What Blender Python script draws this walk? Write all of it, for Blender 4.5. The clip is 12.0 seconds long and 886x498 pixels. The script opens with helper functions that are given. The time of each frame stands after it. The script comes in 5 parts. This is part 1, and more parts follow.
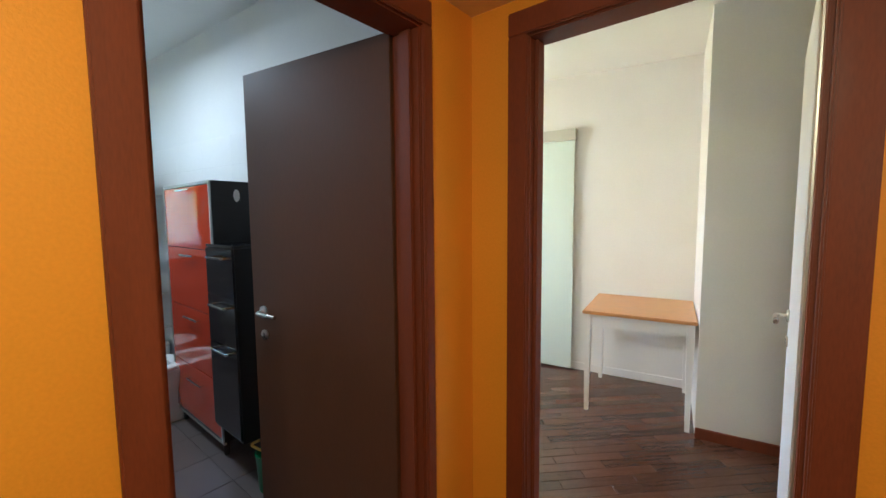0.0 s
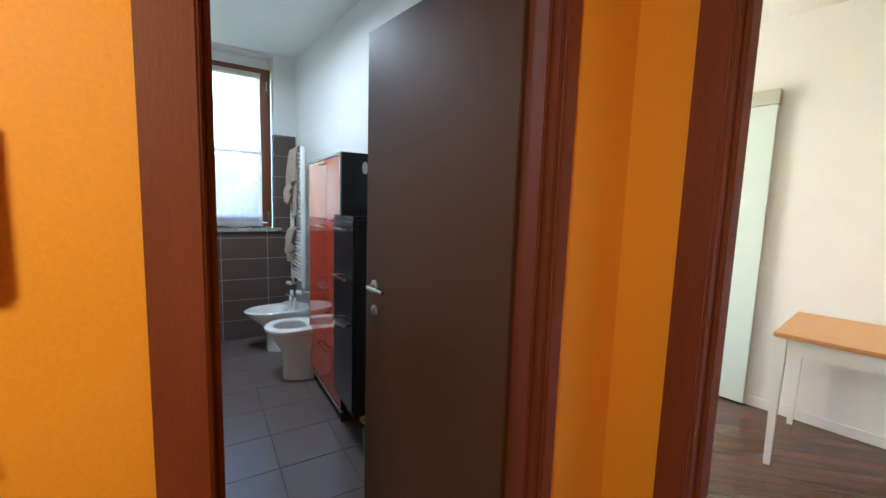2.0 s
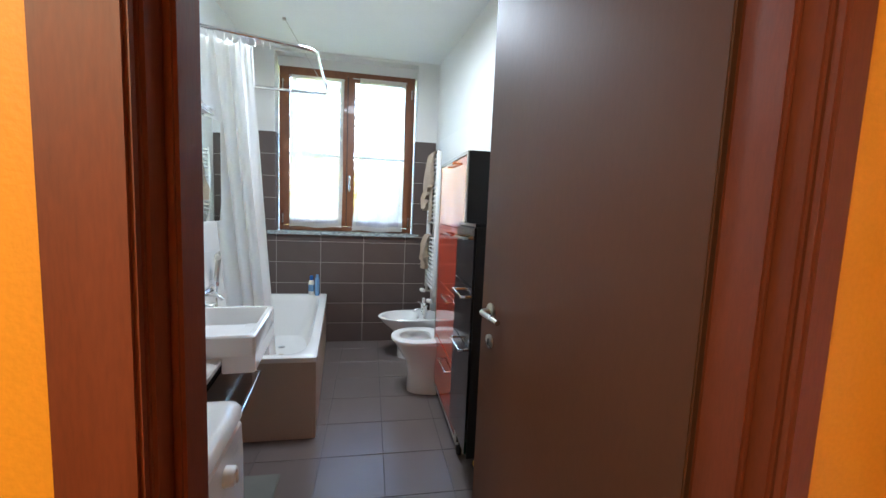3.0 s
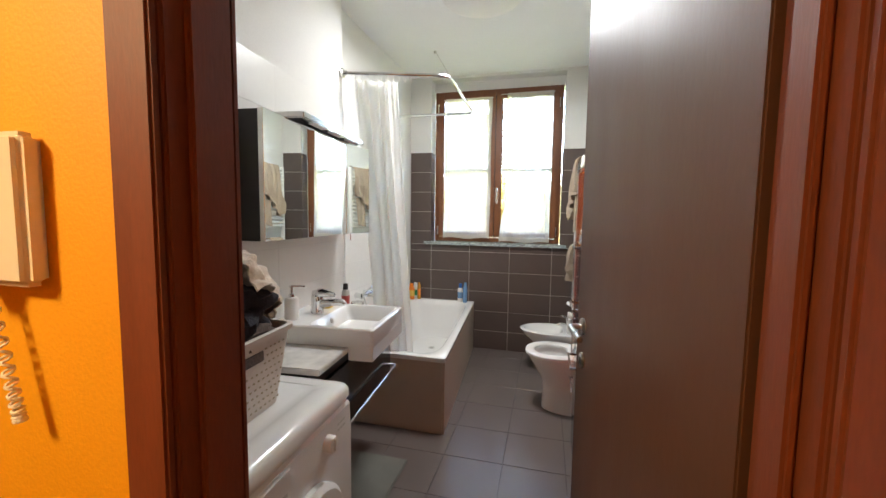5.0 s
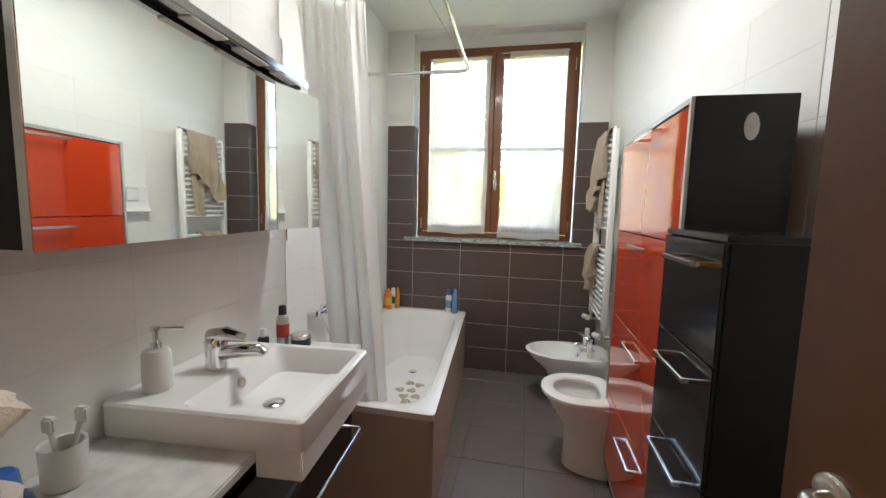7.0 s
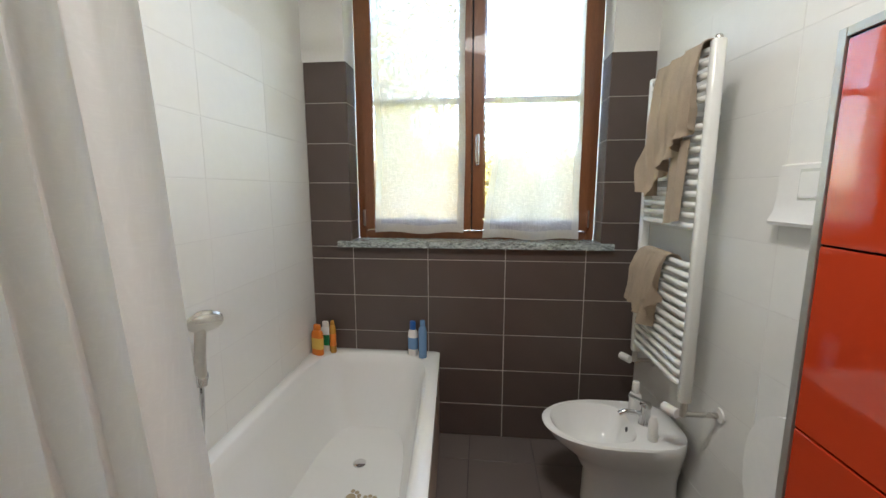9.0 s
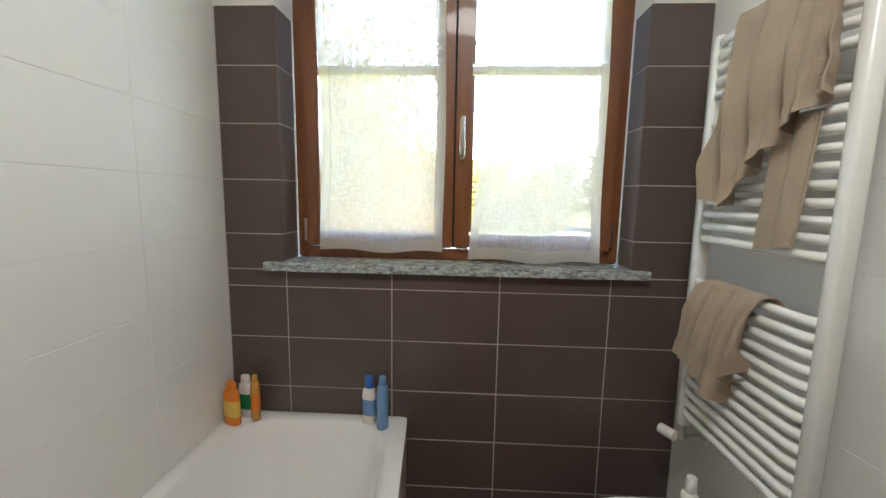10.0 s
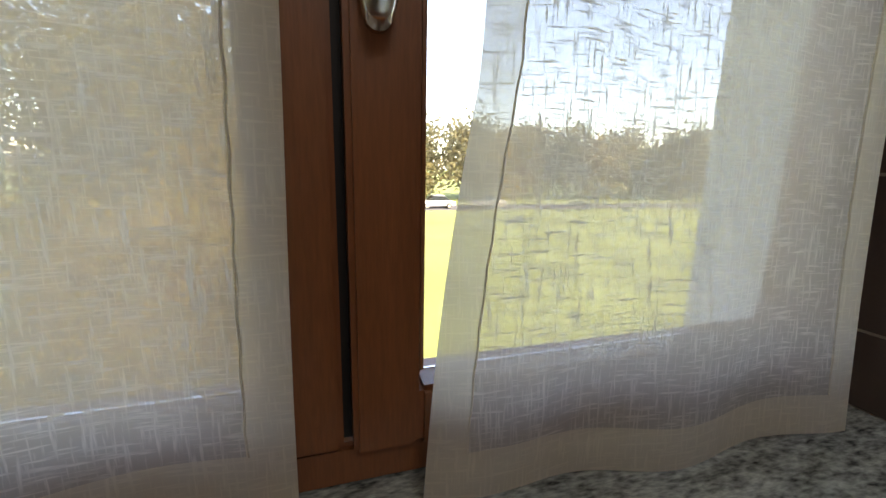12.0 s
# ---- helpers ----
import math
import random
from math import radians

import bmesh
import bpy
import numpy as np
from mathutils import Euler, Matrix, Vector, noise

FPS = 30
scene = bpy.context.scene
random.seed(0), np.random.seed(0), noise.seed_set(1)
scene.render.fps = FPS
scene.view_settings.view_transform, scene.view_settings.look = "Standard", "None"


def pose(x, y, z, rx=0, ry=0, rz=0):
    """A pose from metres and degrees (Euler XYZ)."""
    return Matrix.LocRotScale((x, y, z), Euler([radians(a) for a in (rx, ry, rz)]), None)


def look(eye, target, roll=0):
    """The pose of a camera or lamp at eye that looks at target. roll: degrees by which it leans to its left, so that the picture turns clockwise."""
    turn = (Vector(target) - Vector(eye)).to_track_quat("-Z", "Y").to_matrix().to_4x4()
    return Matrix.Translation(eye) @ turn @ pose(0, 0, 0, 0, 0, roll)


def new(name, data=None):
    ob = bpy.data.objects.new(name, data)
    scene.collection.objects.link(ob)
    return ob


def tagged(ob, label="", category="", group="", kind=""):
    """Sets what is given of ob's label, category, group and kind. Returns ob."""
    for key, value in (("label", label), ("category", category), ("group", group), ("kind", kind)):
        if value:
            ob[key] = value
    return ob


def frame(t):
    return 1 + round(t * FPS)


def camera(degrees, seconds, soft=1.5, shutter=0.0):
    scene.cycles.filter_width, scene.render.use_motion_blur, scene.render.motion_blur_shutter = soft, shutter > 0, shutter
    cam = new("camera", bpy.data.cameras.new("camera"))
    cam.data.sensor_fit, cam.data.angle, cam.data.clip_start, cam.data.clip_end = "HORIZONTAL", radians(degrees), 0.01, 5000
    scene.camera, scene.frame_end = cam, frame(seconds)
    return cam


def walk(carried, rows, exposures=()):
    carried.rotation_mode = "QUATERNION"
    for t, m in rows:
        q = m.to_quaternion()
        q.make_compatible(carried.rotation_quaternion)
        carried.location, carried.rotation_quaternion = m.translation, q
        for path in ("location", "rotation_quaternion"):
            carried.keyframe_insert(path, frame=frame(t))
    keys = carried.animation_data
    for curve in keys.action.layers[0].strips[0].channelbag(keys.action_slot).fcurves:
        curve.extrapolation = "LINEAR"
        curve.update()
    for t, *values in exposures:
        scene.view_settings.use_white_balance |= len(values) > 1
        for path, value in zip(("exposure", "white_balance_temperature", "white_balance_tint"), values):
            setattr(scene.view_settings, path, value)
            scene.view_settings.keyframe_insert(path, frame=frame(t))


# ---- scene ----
cam = camera(96.7, 12.0)
# eye, point looked at and lean along the walk
PATH = [
    (0, (4.372, 0.666, 1.43), (3.112, 2.212, 1.265), -0.5),
    (0.5, (4.373, 0.683, 1.429), (3.098, 2.215, 1.26), 0.1),
    (1, (4.331, 0.72, 1.421), (2.964, 2.168, 1.238), 0.7),
    (1.5, (4.276, 0.801, 1.391), (2.752, 2.079, 1.183), 1.3),
    (2, (4.193, 0.887, 1.358), (2.499, 1.929, 1.139), 1.8),
    (2.5, (4.03, 1.008, 1.35), (2.192, 1.768, 1.145), 2.2),
    (3, (3.903, 1.095, 1.345), (1.947, 1.459, 1.145), 2.4),
    (3.5, (3.805, 1.213, 1.359), (1.818, 1.159, 1.144), 2.0),
    (5.3, (3.923, 1.382, 1.334), (1.999, 0.865, 1.165), 0.6),
    (5.5, (3.845, 1.352, 1.325), (1.921, 0.837, 1.146), 0.4),
    (6, (3.63, 1.304, 1.33), (1.702, 0.806, 1.145), 0.1),
    (6.5, (3.416, 1.246, 1.322), (1.48, 0.785, 1.122), 0.7),
    (7, (3.16, 1.143, 1.328), (1.212, 0.738, 1.122), 1.4),
    (7.5, (2.916, 1.115, 1.312), (0.968, 0.717, 1.098), 1.4),
    (9.5, (1.718, 0.878, 1.36), (-0.256, 0.746, 1.068), 0.2),
    (10, (1.436, 0.888, 1.338), (-0.545, 0.795, 1.076), 1.0),
    (10.5, (1.158, 0.834, 1.367), (-0.823, 0.842, 1.091), 0.9),
    (11, (0.85, 0.835, 1.38), (-1.124, 1.0, 1.104), 1.0),
    (11.5, (0.536, 0.842, 1.38), (-1.408, 1.246, 1.143), 1.1),
    (11.8, (0.33, 0.825, 1.373), (-1.564, 1.427, 1.075), 0.9),
    (12, (0.203, 0.839, 1.387), (-1.682, 1.425, 0.98), 1.2),
]
EXPOSURE = [(0, 5.1, 5200, 3), (2.5, 5.5, 5400, 6), (3.5, 5.85, 5900, 9), (5.5, 5.65, 6700, 11), (7.5, 5.35, 6700, 11), (9.5, 5.2, 6900, 11), (10.5, 5.15, 7000, 12), (11, 4.7, 7100, 13), (11.5, 4.1, 6800, 14), (12, 3.7, 7800, 18)]
walk(cam, [(t, look(eye, target, roll)) for t, eye, target, roll in PATH], EXPOSURE)

# ---- world and lights ----
world = bpy.data.worlds.new("world")
scene.world = world
world.use_nodes = True
sky = world.node_tree.nodes.new("ShaderNodeTexSky")
sky.sky_type, sky.sun_disc = "NISHITA", False
sky.sun_elevation, sky.sun_rotation = radians(35), radians(60)
world.node_tree.nodes["Background"].inputs[1].default_value = 0.078
world.node_tree.links.new(sky.outputs[0], world.node_tree.nodes["Background"].inputs[0])


def lamp(name, kind, m, energy, colour):
    data = bpy.data.lights.new(name, kind)
    data.energy, data.color = energy, colour
    ob = new(name, data)
    ob.matrix_world = m
    return data


lamp("sun", "SUN", look((4, 7, 7), (0, 0, 0)), 2.3, (1, 0.93, 0.82)).angle = radians(0.5)
# stands in for the hall's unseen source, aimed after the intercom's shadow
hall_light = lamp("hall_unseen_light", "AREA", look((4.45, 0.2, 2.08), (4.2, 0.9, 0.6)), 0.62, (1, 0.80, 0.46))
hall_light.shape, hall_light.size = "DISK", 0.3
# added warm fill for the next room, set in an assumed opening out of view
bedroom_fill = lamp("bedroom_fill_light", "AREA", look((1.36, 3.0, 1.6), (4.0, 3.3, 1.2)), 1.05, (1, 0.64, 0.31))
bedroom_fill.shape, bedroom_fill.size, bedroom_fill.size_y = "RECTANGLE", 1.1, 1.3
# added fill from the ceiling to lift the bathroom's floor and walls
bath_fill = lamp("bathroom_fill_light", "AREA", look((1.42, 0.95, 2.60), (1.421, 0.95, 0)), 0.60, (0.94, 0.97, 1.0))
bath_fill.shape, bath_fill.size = "DISK", 0.46


# ---- materials ----
def mat(name, colour, rough=0.5, metal=0.0, vary=0.08, grain=60.0, blotch=3.0, bump=0.05, spread=(1, 1, 1), per_piece=0.0, coat=0.0, rough_vary=0.1, sheen=0.0):
    """A surface with grain and blotches in its colour, gloss and relief."""
    m = bpy.data.materials.new(name)
    m.use_nodes = True
    nt = m.node_tree
    b = nt.nodes["Principled BSDF"]
    tc = nt.nodes.new("ShaderNodeTexCoord")
    mp = nt.nodes.new("ShaderNodeMapping")
    mp.inputs["Scale"].default_value = spread
    nt.links.new(tc.outputs["Object"], mp.inputs[0])
    fine, wide = nt.nodes.new("ShaderNodeTexNoise"), nt.nodes.new("ShaderNodeTexNoise")
    for n, s, d in ((fine, grain, 4), (wide, blotch, 3)):
        n.inputs["Scale"].default_value, n.inputs["Detail"].default_value = s, d
        nt.links.new(mp.outputs[0], n.inputs["Vector"])
    add = nt.nodes.new("ShaderNodeMath")
    add.operation = "ADD"
    nt.links.new(fine.outputs[0], add.inputs[0])
    nt.links.new(wide.outputs[0], add.inputs[1])
    last = add
    if per_piece:
        info, mul = nt.nodes.new("ShaderNodeObjectInfo"), nt.nodes.new("ShaderNodeMath")
        mul.operation = "MULTIPLY_ADD"
        mul.inputs[1].default_value = per_piece
        nt.links.new(info.outputs["Random"], mul.inputs[0])
        nt.links.new(add.outputs[0], mul.inputs[2])
        last = mul
    ramp = nt.nodes.new("ShaderNodeMapRange")
    ramp.inputs[1].default_value, ramp.inputs[2].default_value = 0.6, 1.4 + per_piece
    ramp.inputs[3].default_value, ramp.inputs[4].default_value = 1 - vary, 1 + vary
    nt.links.new(last.outputs[0], ramp.inputs[0])
    mix = nt.nodes.new("ShaderNodeVectorMath")
    mix.operation = "SCALE"
    mix.inputs[0].default_value = colour
    nt.links.new(ramp.outputs[0], mix.inputs["Scale"])
    nt.links.new(mix.outputs[0], b.inputs["Base Color"])
    rr = nt.nodes.new("ShaderNodeMapRange")
    rr.inputs[1].default_value, rr.inputs[2].default_value = 0.3, 0.7
    rr.inputs[3].default_value, rr.inputs[4].default_value = max(rough * (1 - rough_vary), 0.01), min(rough * (1 + rough_vary), 1)
    nt.links.new(wide.outputs[0], rr.inputs[0])
    nt.links.new(rr.outputs[0], b.inputs["Roughness"])
    b.inputs["Metallic"].default_value = metal
    b.inputs["Coat Weight"].default_value = coat
    b.inputs["Coat Roughness"].default_value = 0.05
    if sheen:
        b.inputs["Sheen Weight"].default_value = sheen
    if bump:
        bp = nt.nodes.new("ShaderNodeBump")
        bp.inputs["Strength"].default_value, bp.inputs["Distance"].default_value = bump, 0.01
        nt.links.new(fine.outputs[0], bp.inputs["Height"])
        nt.links.new(bp.outputs[0], b.inputs["Normal"])
    return m


PLASTER = mat("white_plaster", (0.78, 0.77, 0.73), 0.85, vary=0.04, grain=120, bump=0.04)
CEILING = mat("ceiling_paint", (0.82, 0.82, 0.8), 0.9, vary=0.03, grain=90, bump=0.03)
ORANGE = mat("orange_paint", (0.74, 0.305, 0.003), 0.6, vary=0.07, grain=140, blotch=1.6, bump=0.10)
HALLCEIL = mat("hall_ceiling_paint", (0.75, 0.62, 0.42), 0.9, vary=0.04)
DARKWOOD = mat("wenge_veneer", (0.090, 0.036, 0.016), 0.46, vary=0.09, grain=30, blotch=2, bump=0.03, spread=(3, 3, 1))
FRAMEWOOD = mat("wenge_frame", (0.155, 0.032, 0.007), 0.6, vary=0.2, grain=40, bump=0.05, spread=(6, 6, 1))
WINWOOD = mat("window_wood", (0.21, 0.076, 0.028), 0.4, vary=0.25, grain=40, bump=0.06, spread=(10, 10, 1), coat=0.2)
BROWNTILE = mat("brown_tile", (0.098, 0.072, 0.062), 0.34, vary=0.12, grain=240, blotch=6, bump=0.12, per_piece=0.25)
WHITETILE = mat("white_tile", (0.78, 0.765, 0.72), 0.32, vary=0.025, grain=30, blotch=3, bump=0.03, per_piece=0.15)
FLOORTILE = mat("floor_tile", (0.145, 0.117, 0.105), 0.30, vary=0.07, grain=160, blotch=5, bump=0.05, per_piece=0.2, rough_vary=0.04)
GROUT = mat("grout", (0.50, 0.46, 0.42), 0.95, vary=0.1, grain=200)
PALEGROUT = mat("pale_grout", (0.74, 0.72, 0.68), 0.95, vary=0.08, grain=200)
DARKGROUT = mat("dark_grout", (0.06, 0.052, 0.05), 0.95, vary=0.1, grain=200)
TAUPE = mat("taupe_panel_tile", (0.52, 0.42, 0.33), 0.4, vary=0.08, grain=200, bump=0.06)
CERAMIC = mat("white_ceramic", (0.82, 0.81, 0.78), 0.10, vary=0.015, bump=0.0, coat=0.4)
ENAMEL = mat("white_enamel", (0.80, 0.79, 0.76), 0.16, vary=0.015, bump=0.0, coat=0.3)
WHITEPLASTIC = mat("white_plastic", (0.76, 0.74, 0.70), 0.35, vary=0.03, bump=0.01)
CHROME = mat("chrome", (0.72, 0.72, 0.72), 0.12, 1.0, vary=0.05, bump=0.0)
STEEL = mat("brushed_nickel", (0.60, 0.57, 0.52), 0.28, 1.0, vary=0.08, bump=0.02)
MIRROR = mat("mirror_glass", (0.90, 0.93, 0.90), 0.012, 1.0, vary=0.0, bump=0.0)
BLACKWOOD = mat("black_brown_laminate", (0.012, 0.010, 0.010), 0.38, vary=0.3, grain=50, bump=0.10, spread=(1, 1, 12))
BLACKGLOSS = mat("black_gloss_front", (0.010, 0.011, 0.014), 0.16, vary=0.2, bump=0.02, coat=0.3)
REDGLOSS = mat("red_gloss_front", (0.52, 0.045, 0.012), 0.04, vary=0.03, bump=0.0, coat=0.6)
MARBLE = mat("grey_veined_marble", (0.66, 0.64, 0.60), 0.22, vary=0.28, grain=12, blotch=6, bump=0.0)
SILLSTONE = mat("grey_green_stone", (0.33, 0.365, 0.35), 0.22, vary=1.0, grain=95, blotch=40, bump=0.25, spread=(2.2, 0.8, 2.2))
TOWEL = mat("beige_terry", (0.47, 0.37, 0.27), 0.97, vary=0.18, grain=420, blotch=8, bump=0.7)
RADWHITE = mat("radiator_enamel", (0.80, 0.79, 0.74), 0.25, vary=0.02, bump=0.0, coat=0.2)
RUBBER = mat("black_rubber", (0.02, 0.02, 0.02), 0.7, vary=0.1)
ORANGEPL = mat("orange_bottle", (0.75, 0.20, 0.02), 0.3, vary=0.05, bump=0.0)
AMBER = mat("amber_bottle", (0.55, 0.27, 0.05), 0.25, vary=0.06, bump=0.0)
BLUEPL = mat("blue_bottle", (0.16, 0.30, 0.50), 0.25, vary=0.05, bump=0.0)
NAVYPL = mat("dark_blue_plastic", (0.008, 0.022, 0.06), 0.3, vary=0.05, bump=0.0)
CAPBLUE = mat("blue_cap", (0.02, 0.12, 0.40), 0.3, vary=0.05, bump=0.0)
REDLABEL = mat("red_label", (0.45, 0.05, 0.04), 0.4, vary=0.05, bump=0.0)
GREENPL = mat("green_plastic", (0.01, 0.20, 0.07), 0.35, vary=0.05, bump=0.0)
YELLOW = mat("yellow_soap", (0.72, 0.48, 0.10), 0.5, vary=0.08)
BASKETW = mat("beige_basket_plastic", (0.66, 0.58, 0.50), 0.45, vary=0.06, bump=0.02)
CLOTHDARK = mat("dark_clothes", (0.018, 0.017, 0.024), 0.95, vary=0.3, grain=160, blotch=10, bump=0.4)
CLOTHCREAM = mat("cream_cloth", (0.74, 0.62, 0.49), 0.92, vary=0.12, grain=220, blotch=8, bump=0.3, sheen=0.2)
CLOTHGREY = mat("grey_brown_cloth", (0.13, 0.10, 0.085), 0.95, vary=0.4, grain=160, blotch=22, bump=0.4)
MATCLOTH = mat("grey_bath_mat", (0.19, 0.19, 0.165), 0.97, vary=0.2, grain=320, blotch=8, bump=0.6)
BROWNPAW = mat("brown_sticker", (0.40, 0.32, 0.20), 0.5, vary=0.1)
PARQUET = mat("dark_parquet", (0.090, 0.040, 0.024), 0.22, vary=0.55, grain=18, blotch=3, bump=0.04, spread=(2, 14, 14), per_piece=0.8, coat=0.2)
PINE = mat("oiled_pine", (0.58, 0.29, 0.11), 0.42, vary=0.16, grain=14, blotch=3, bump=0.03, spread=(1.5, 16, 16))
WHITEPAINT = mat("white_paint", (0.78, 0.77, 0.74), 0.4, vary=0.02, bump=0.01)
ALU = mat("grey_aluminium", (0.55, 0.54, 0.50), 0.4, 0.8, vary=0.05)
SPRINGCORD = mat("ivory_cord", (0.72, 0.62, 0.48), 0.45, vary=0.03)
IVORY = mat("ivory_plastic", (0.70, 0.58, 0.42), 0.4, vary=0.03, bump=0.01)
GRASS = mat("lawn", (0.13, 0.16, 0.035), 0.95, vary=0.35, grain=6, blotch=0.25, bump=0.3)
ASPHALT = mat("asphalt", (0.055, 0.055, 0.055), 0.9, vary=0.2, grain=30)
BARK = mat("bark", (0.12, 0.085, 0.06), 0.95, vary=0.4, grain=20, bump=0.5)
CARWHITE = mat("white_car_paint", (0.5, 0.5, 0.5), 0.2, vary=0.02, bump=0, coat=0.6)
CARSILVER = mat("silver_car_paint", (0.45, 0.47, 0.5), 0.25, 0.4, vary=0.02, bump=0, coat=0.6)
DARKGLASS = mat("dark_car_glass", (0.02, 0.025, 0.03), 0.08, vary=0.05, bump=0)


def leaf_mat(name, colour):
    m = mat(name, colour, 0.6, vary=0.5, grain=1.6, blotch=0.4, bump=0)
    nt = m.node_tree
    b, out = nt.nodes["Principled BSDF"], nt.nodes["Material Output"]
    tr, mx = nt.nodes.new("ShaderNodeBsdfTranslucent"), nt.nodes.new("ShaderNodeMixShader")
    tr.inputs[0].default_value = (*[min(1, c * 1.6) for c in colour], 1)
    mx.inputs[0].default_value = 0.4
    nt.links.new(b.outputs[0], mx.inputs[1])
    nt.links.new(tr.outputs[0], mx.inputs[2])
    nt.links.new(mx.outputs[0], out.inputs[0])
    return m


LEAFGREEN = leaf_mat("green_leaves", (0.19, 0.165, 0.075))
LEAFGOLD = leaf_mat("autumn_leaves", (0.31, 0.25, 0.09))
LEAFFAR = leaf_mat("far_leaves", (0.16, 0.15, 0.085))


def sheer_mat(name, colour, least, most, thread=1.0, through_light=0.55):
    """Woven fabric: threads of two directions thicken here and there; light comes through the gaps and the threads."""
    m = bpy.data.materials.new(name)
    m.use_nodes = True
    nt = m.node_tree
    nt.nodes.remove(nt.nodes["Principled BSDF"])
    out = nt.nodes["Material Output"]
    tc = nt.nodes.new("ShaderNodeTexCoord")
    heights = []
    for scale in ((60, 380 * thread, 34 * thread), (60, 34 * thread, 420 * thread)):
        mp, n = nt.nodes.new("ShaderNodeMapping"), nt.nodes.new("ShaderNodeTexNoise")
        mp.inputs["Scale"].default_value = scale
        n.inputs["Scale"].default_value, n.inputs["Detail"].default_value, n.inputs["Roughness"].default_value = 1.0, 2, 0.6
        nt.links.new(tc.outputs["Object"], mp.inputs[0])
        nt.links.new(mp.outputs[0], n.inputs["Vector"])
        heights.append(n)
    mx = nt.nodes.new("ShaderNodeMath")
    mx.operation = "MAXIMUM"
    nt.links.new(heights[0].outputs[0], mx.inputs[0])
    nt.links.new(heights[1].outputs[0], mx.inputs[1])
    rg = nt.nodes.new("ShaderNodeMapRange")
    rg.inputs[1].default_value, rg.inputs[2].default_value = 0.52, 0.69
    rg.inputs[3].default_value, rg.inputs[4].default_value = least, most
    nt.links.new(mx.outputs[0], rg.inputs[0])
    df, tl, tp = (nt.nodes.new("ShaderNodeBsdf" + k) for k in ("Diffuse", "Translucent", "Transparent"))
    df.inputs[0].default_value = tl.inputs[0].default_value = (*colour, 1)
    cloth, cover = nt.nodes.new("ShaderNodeMixShader"), nt.nodes.new("ShaderNodeMixShader")
    cloth.inputs[0].default_value = through_light
    nt.links.new(df.outputs[0], cloth.inputs[1])
    nt.links.new(tl.outputs[0], cloth.inputs[2])
    nt.links.new(rg.outputs[0], cover.inputs[0])
    nt.links.new(tp.outputs[0], cover.inputs[1])
    nt.links.new(cloth.outputs[0], cover.inputs[2])
    nt.links.new(cover.outputs[0], out.inputs[0])
    return m


SHEER = sheer_mat("sheer_linen", (0.74, 0.725, 0.69), 0.70, 1.0, 1.0, 0.56)
HEM = sheer_mat("linen_hem", (0.82, 0.79, 0.70), 0.86, 0.98)
SHOWERCLOTH = sheer_mat("shower_curtain_cloth", (0.90, 0.89, 0.86), 0.97, 1.0, 1.0, 0.55)


def glass_mat(name, colour, rough=0.0):
    m = bpy.data.materials.new(name)
    m.use_nodes = True
    b = m.node_tree.nodes["Principled BSDF"]
    b.inputs["Base Color"].default_value = (*colour, 1)
    b.inputs["Roughness"].default_value, b.inputs["IOR"].default_value = rough, 1.45
    b.inputs["Transmission Weight"].default_value = 1.0
    return m


GLASS = glass_mat("window_glass", (1, 1, 1))
FROSTED = mat("frosted_glass", (0.62, 0.72, 0.66), 0.35, vary=0.02, bump=0.0, coat=0.3)


# ---- mesh helpers ----
def box(x0, x1, y0, y1, z0, z1, bevel=0.0, seg=2, bm=None):
    """A box between these limits, its edges rounded by bevel; added to bm if given."""
    b = bmesh.new()
    bmesh.ops.create_cube(b, size=1, matrix=Matrix.LocRotScale(((x0 + x1) / 2, (y0 + y1) / 2, (z0 + z1) / 2), None, (x1 - x0, y1 - y0, z1 - z0)))
    if bevel:
        bmesh.ops.bevel(b, geom=list(b.edges), offset=bevel, segments=seg, affect="EDGES", clamp_overlap=True)
    return join(bm, b) if bm else b


def join(bm, other):
    data = bpy.data.meshes.new("joined")
    other.to_mesh(data)
    other.free()
    bm.from_mesh(data)
    bpy.data.meshes.remove(data)
    return bm


def loft(rings, close=True, cap=True):
    """A skin over rings of points, all of one count."""
    b = bmesh.new()
    vs = [[b.verts.new(p) for p in ring] for ring in rings]
    n = len(rings[0])
    for a, c in zip(vs, vs[1:]):
        for i in range(n if close else n - 1):
            j = (i + 1) % n
            b.faces.new((a[i], a[j], c[j], c[i]))
    if cap and close:
        b.faces.new(vs[0][::-1])
        b.faces.new(vs[-1])
    bmesh.ops.recalc_face_normals(b, faces=list(b.faces))
    return b


def lathe(profile, x=0, y=0, n=24, cap=True):
    """A turned body: (radius, height) pairs round the upright line at x, y."""
    return loft([[(x + r * math.cos(2 * math.pi * i / n), y + r * math.sin(2 * math.pi * i / n), z) for i in range(n)] for r, z in profile], cap=cap)


def tube(points, r, n=10, rings=None):
    """A round bar along the points."""
    pts = [Vector(p) for p in points]
    out, side = [], None
    for i, p in enumerate(pts):
        d = (pts[min(i + 1, len(pts) - 1)] - pts[max(i - 1, 0)]).normalized()
        ref = Vector((0, 0, 1)) if abs(d.z) < 0.9 else Vector((1, 0, 0))
        if side is None:
            side = d.cross(ref).normalized()
        side = (side - d * side.dot(d)).normalized()
        up = side.cross(d)
        rr = rings[i] if rings else r
        out.append([p + rr * (math.cos(2 * math.pi * k / n) * side + math.sin(2 * math.pi * k / n) * up) for k in range(n)])
    return loft(out)


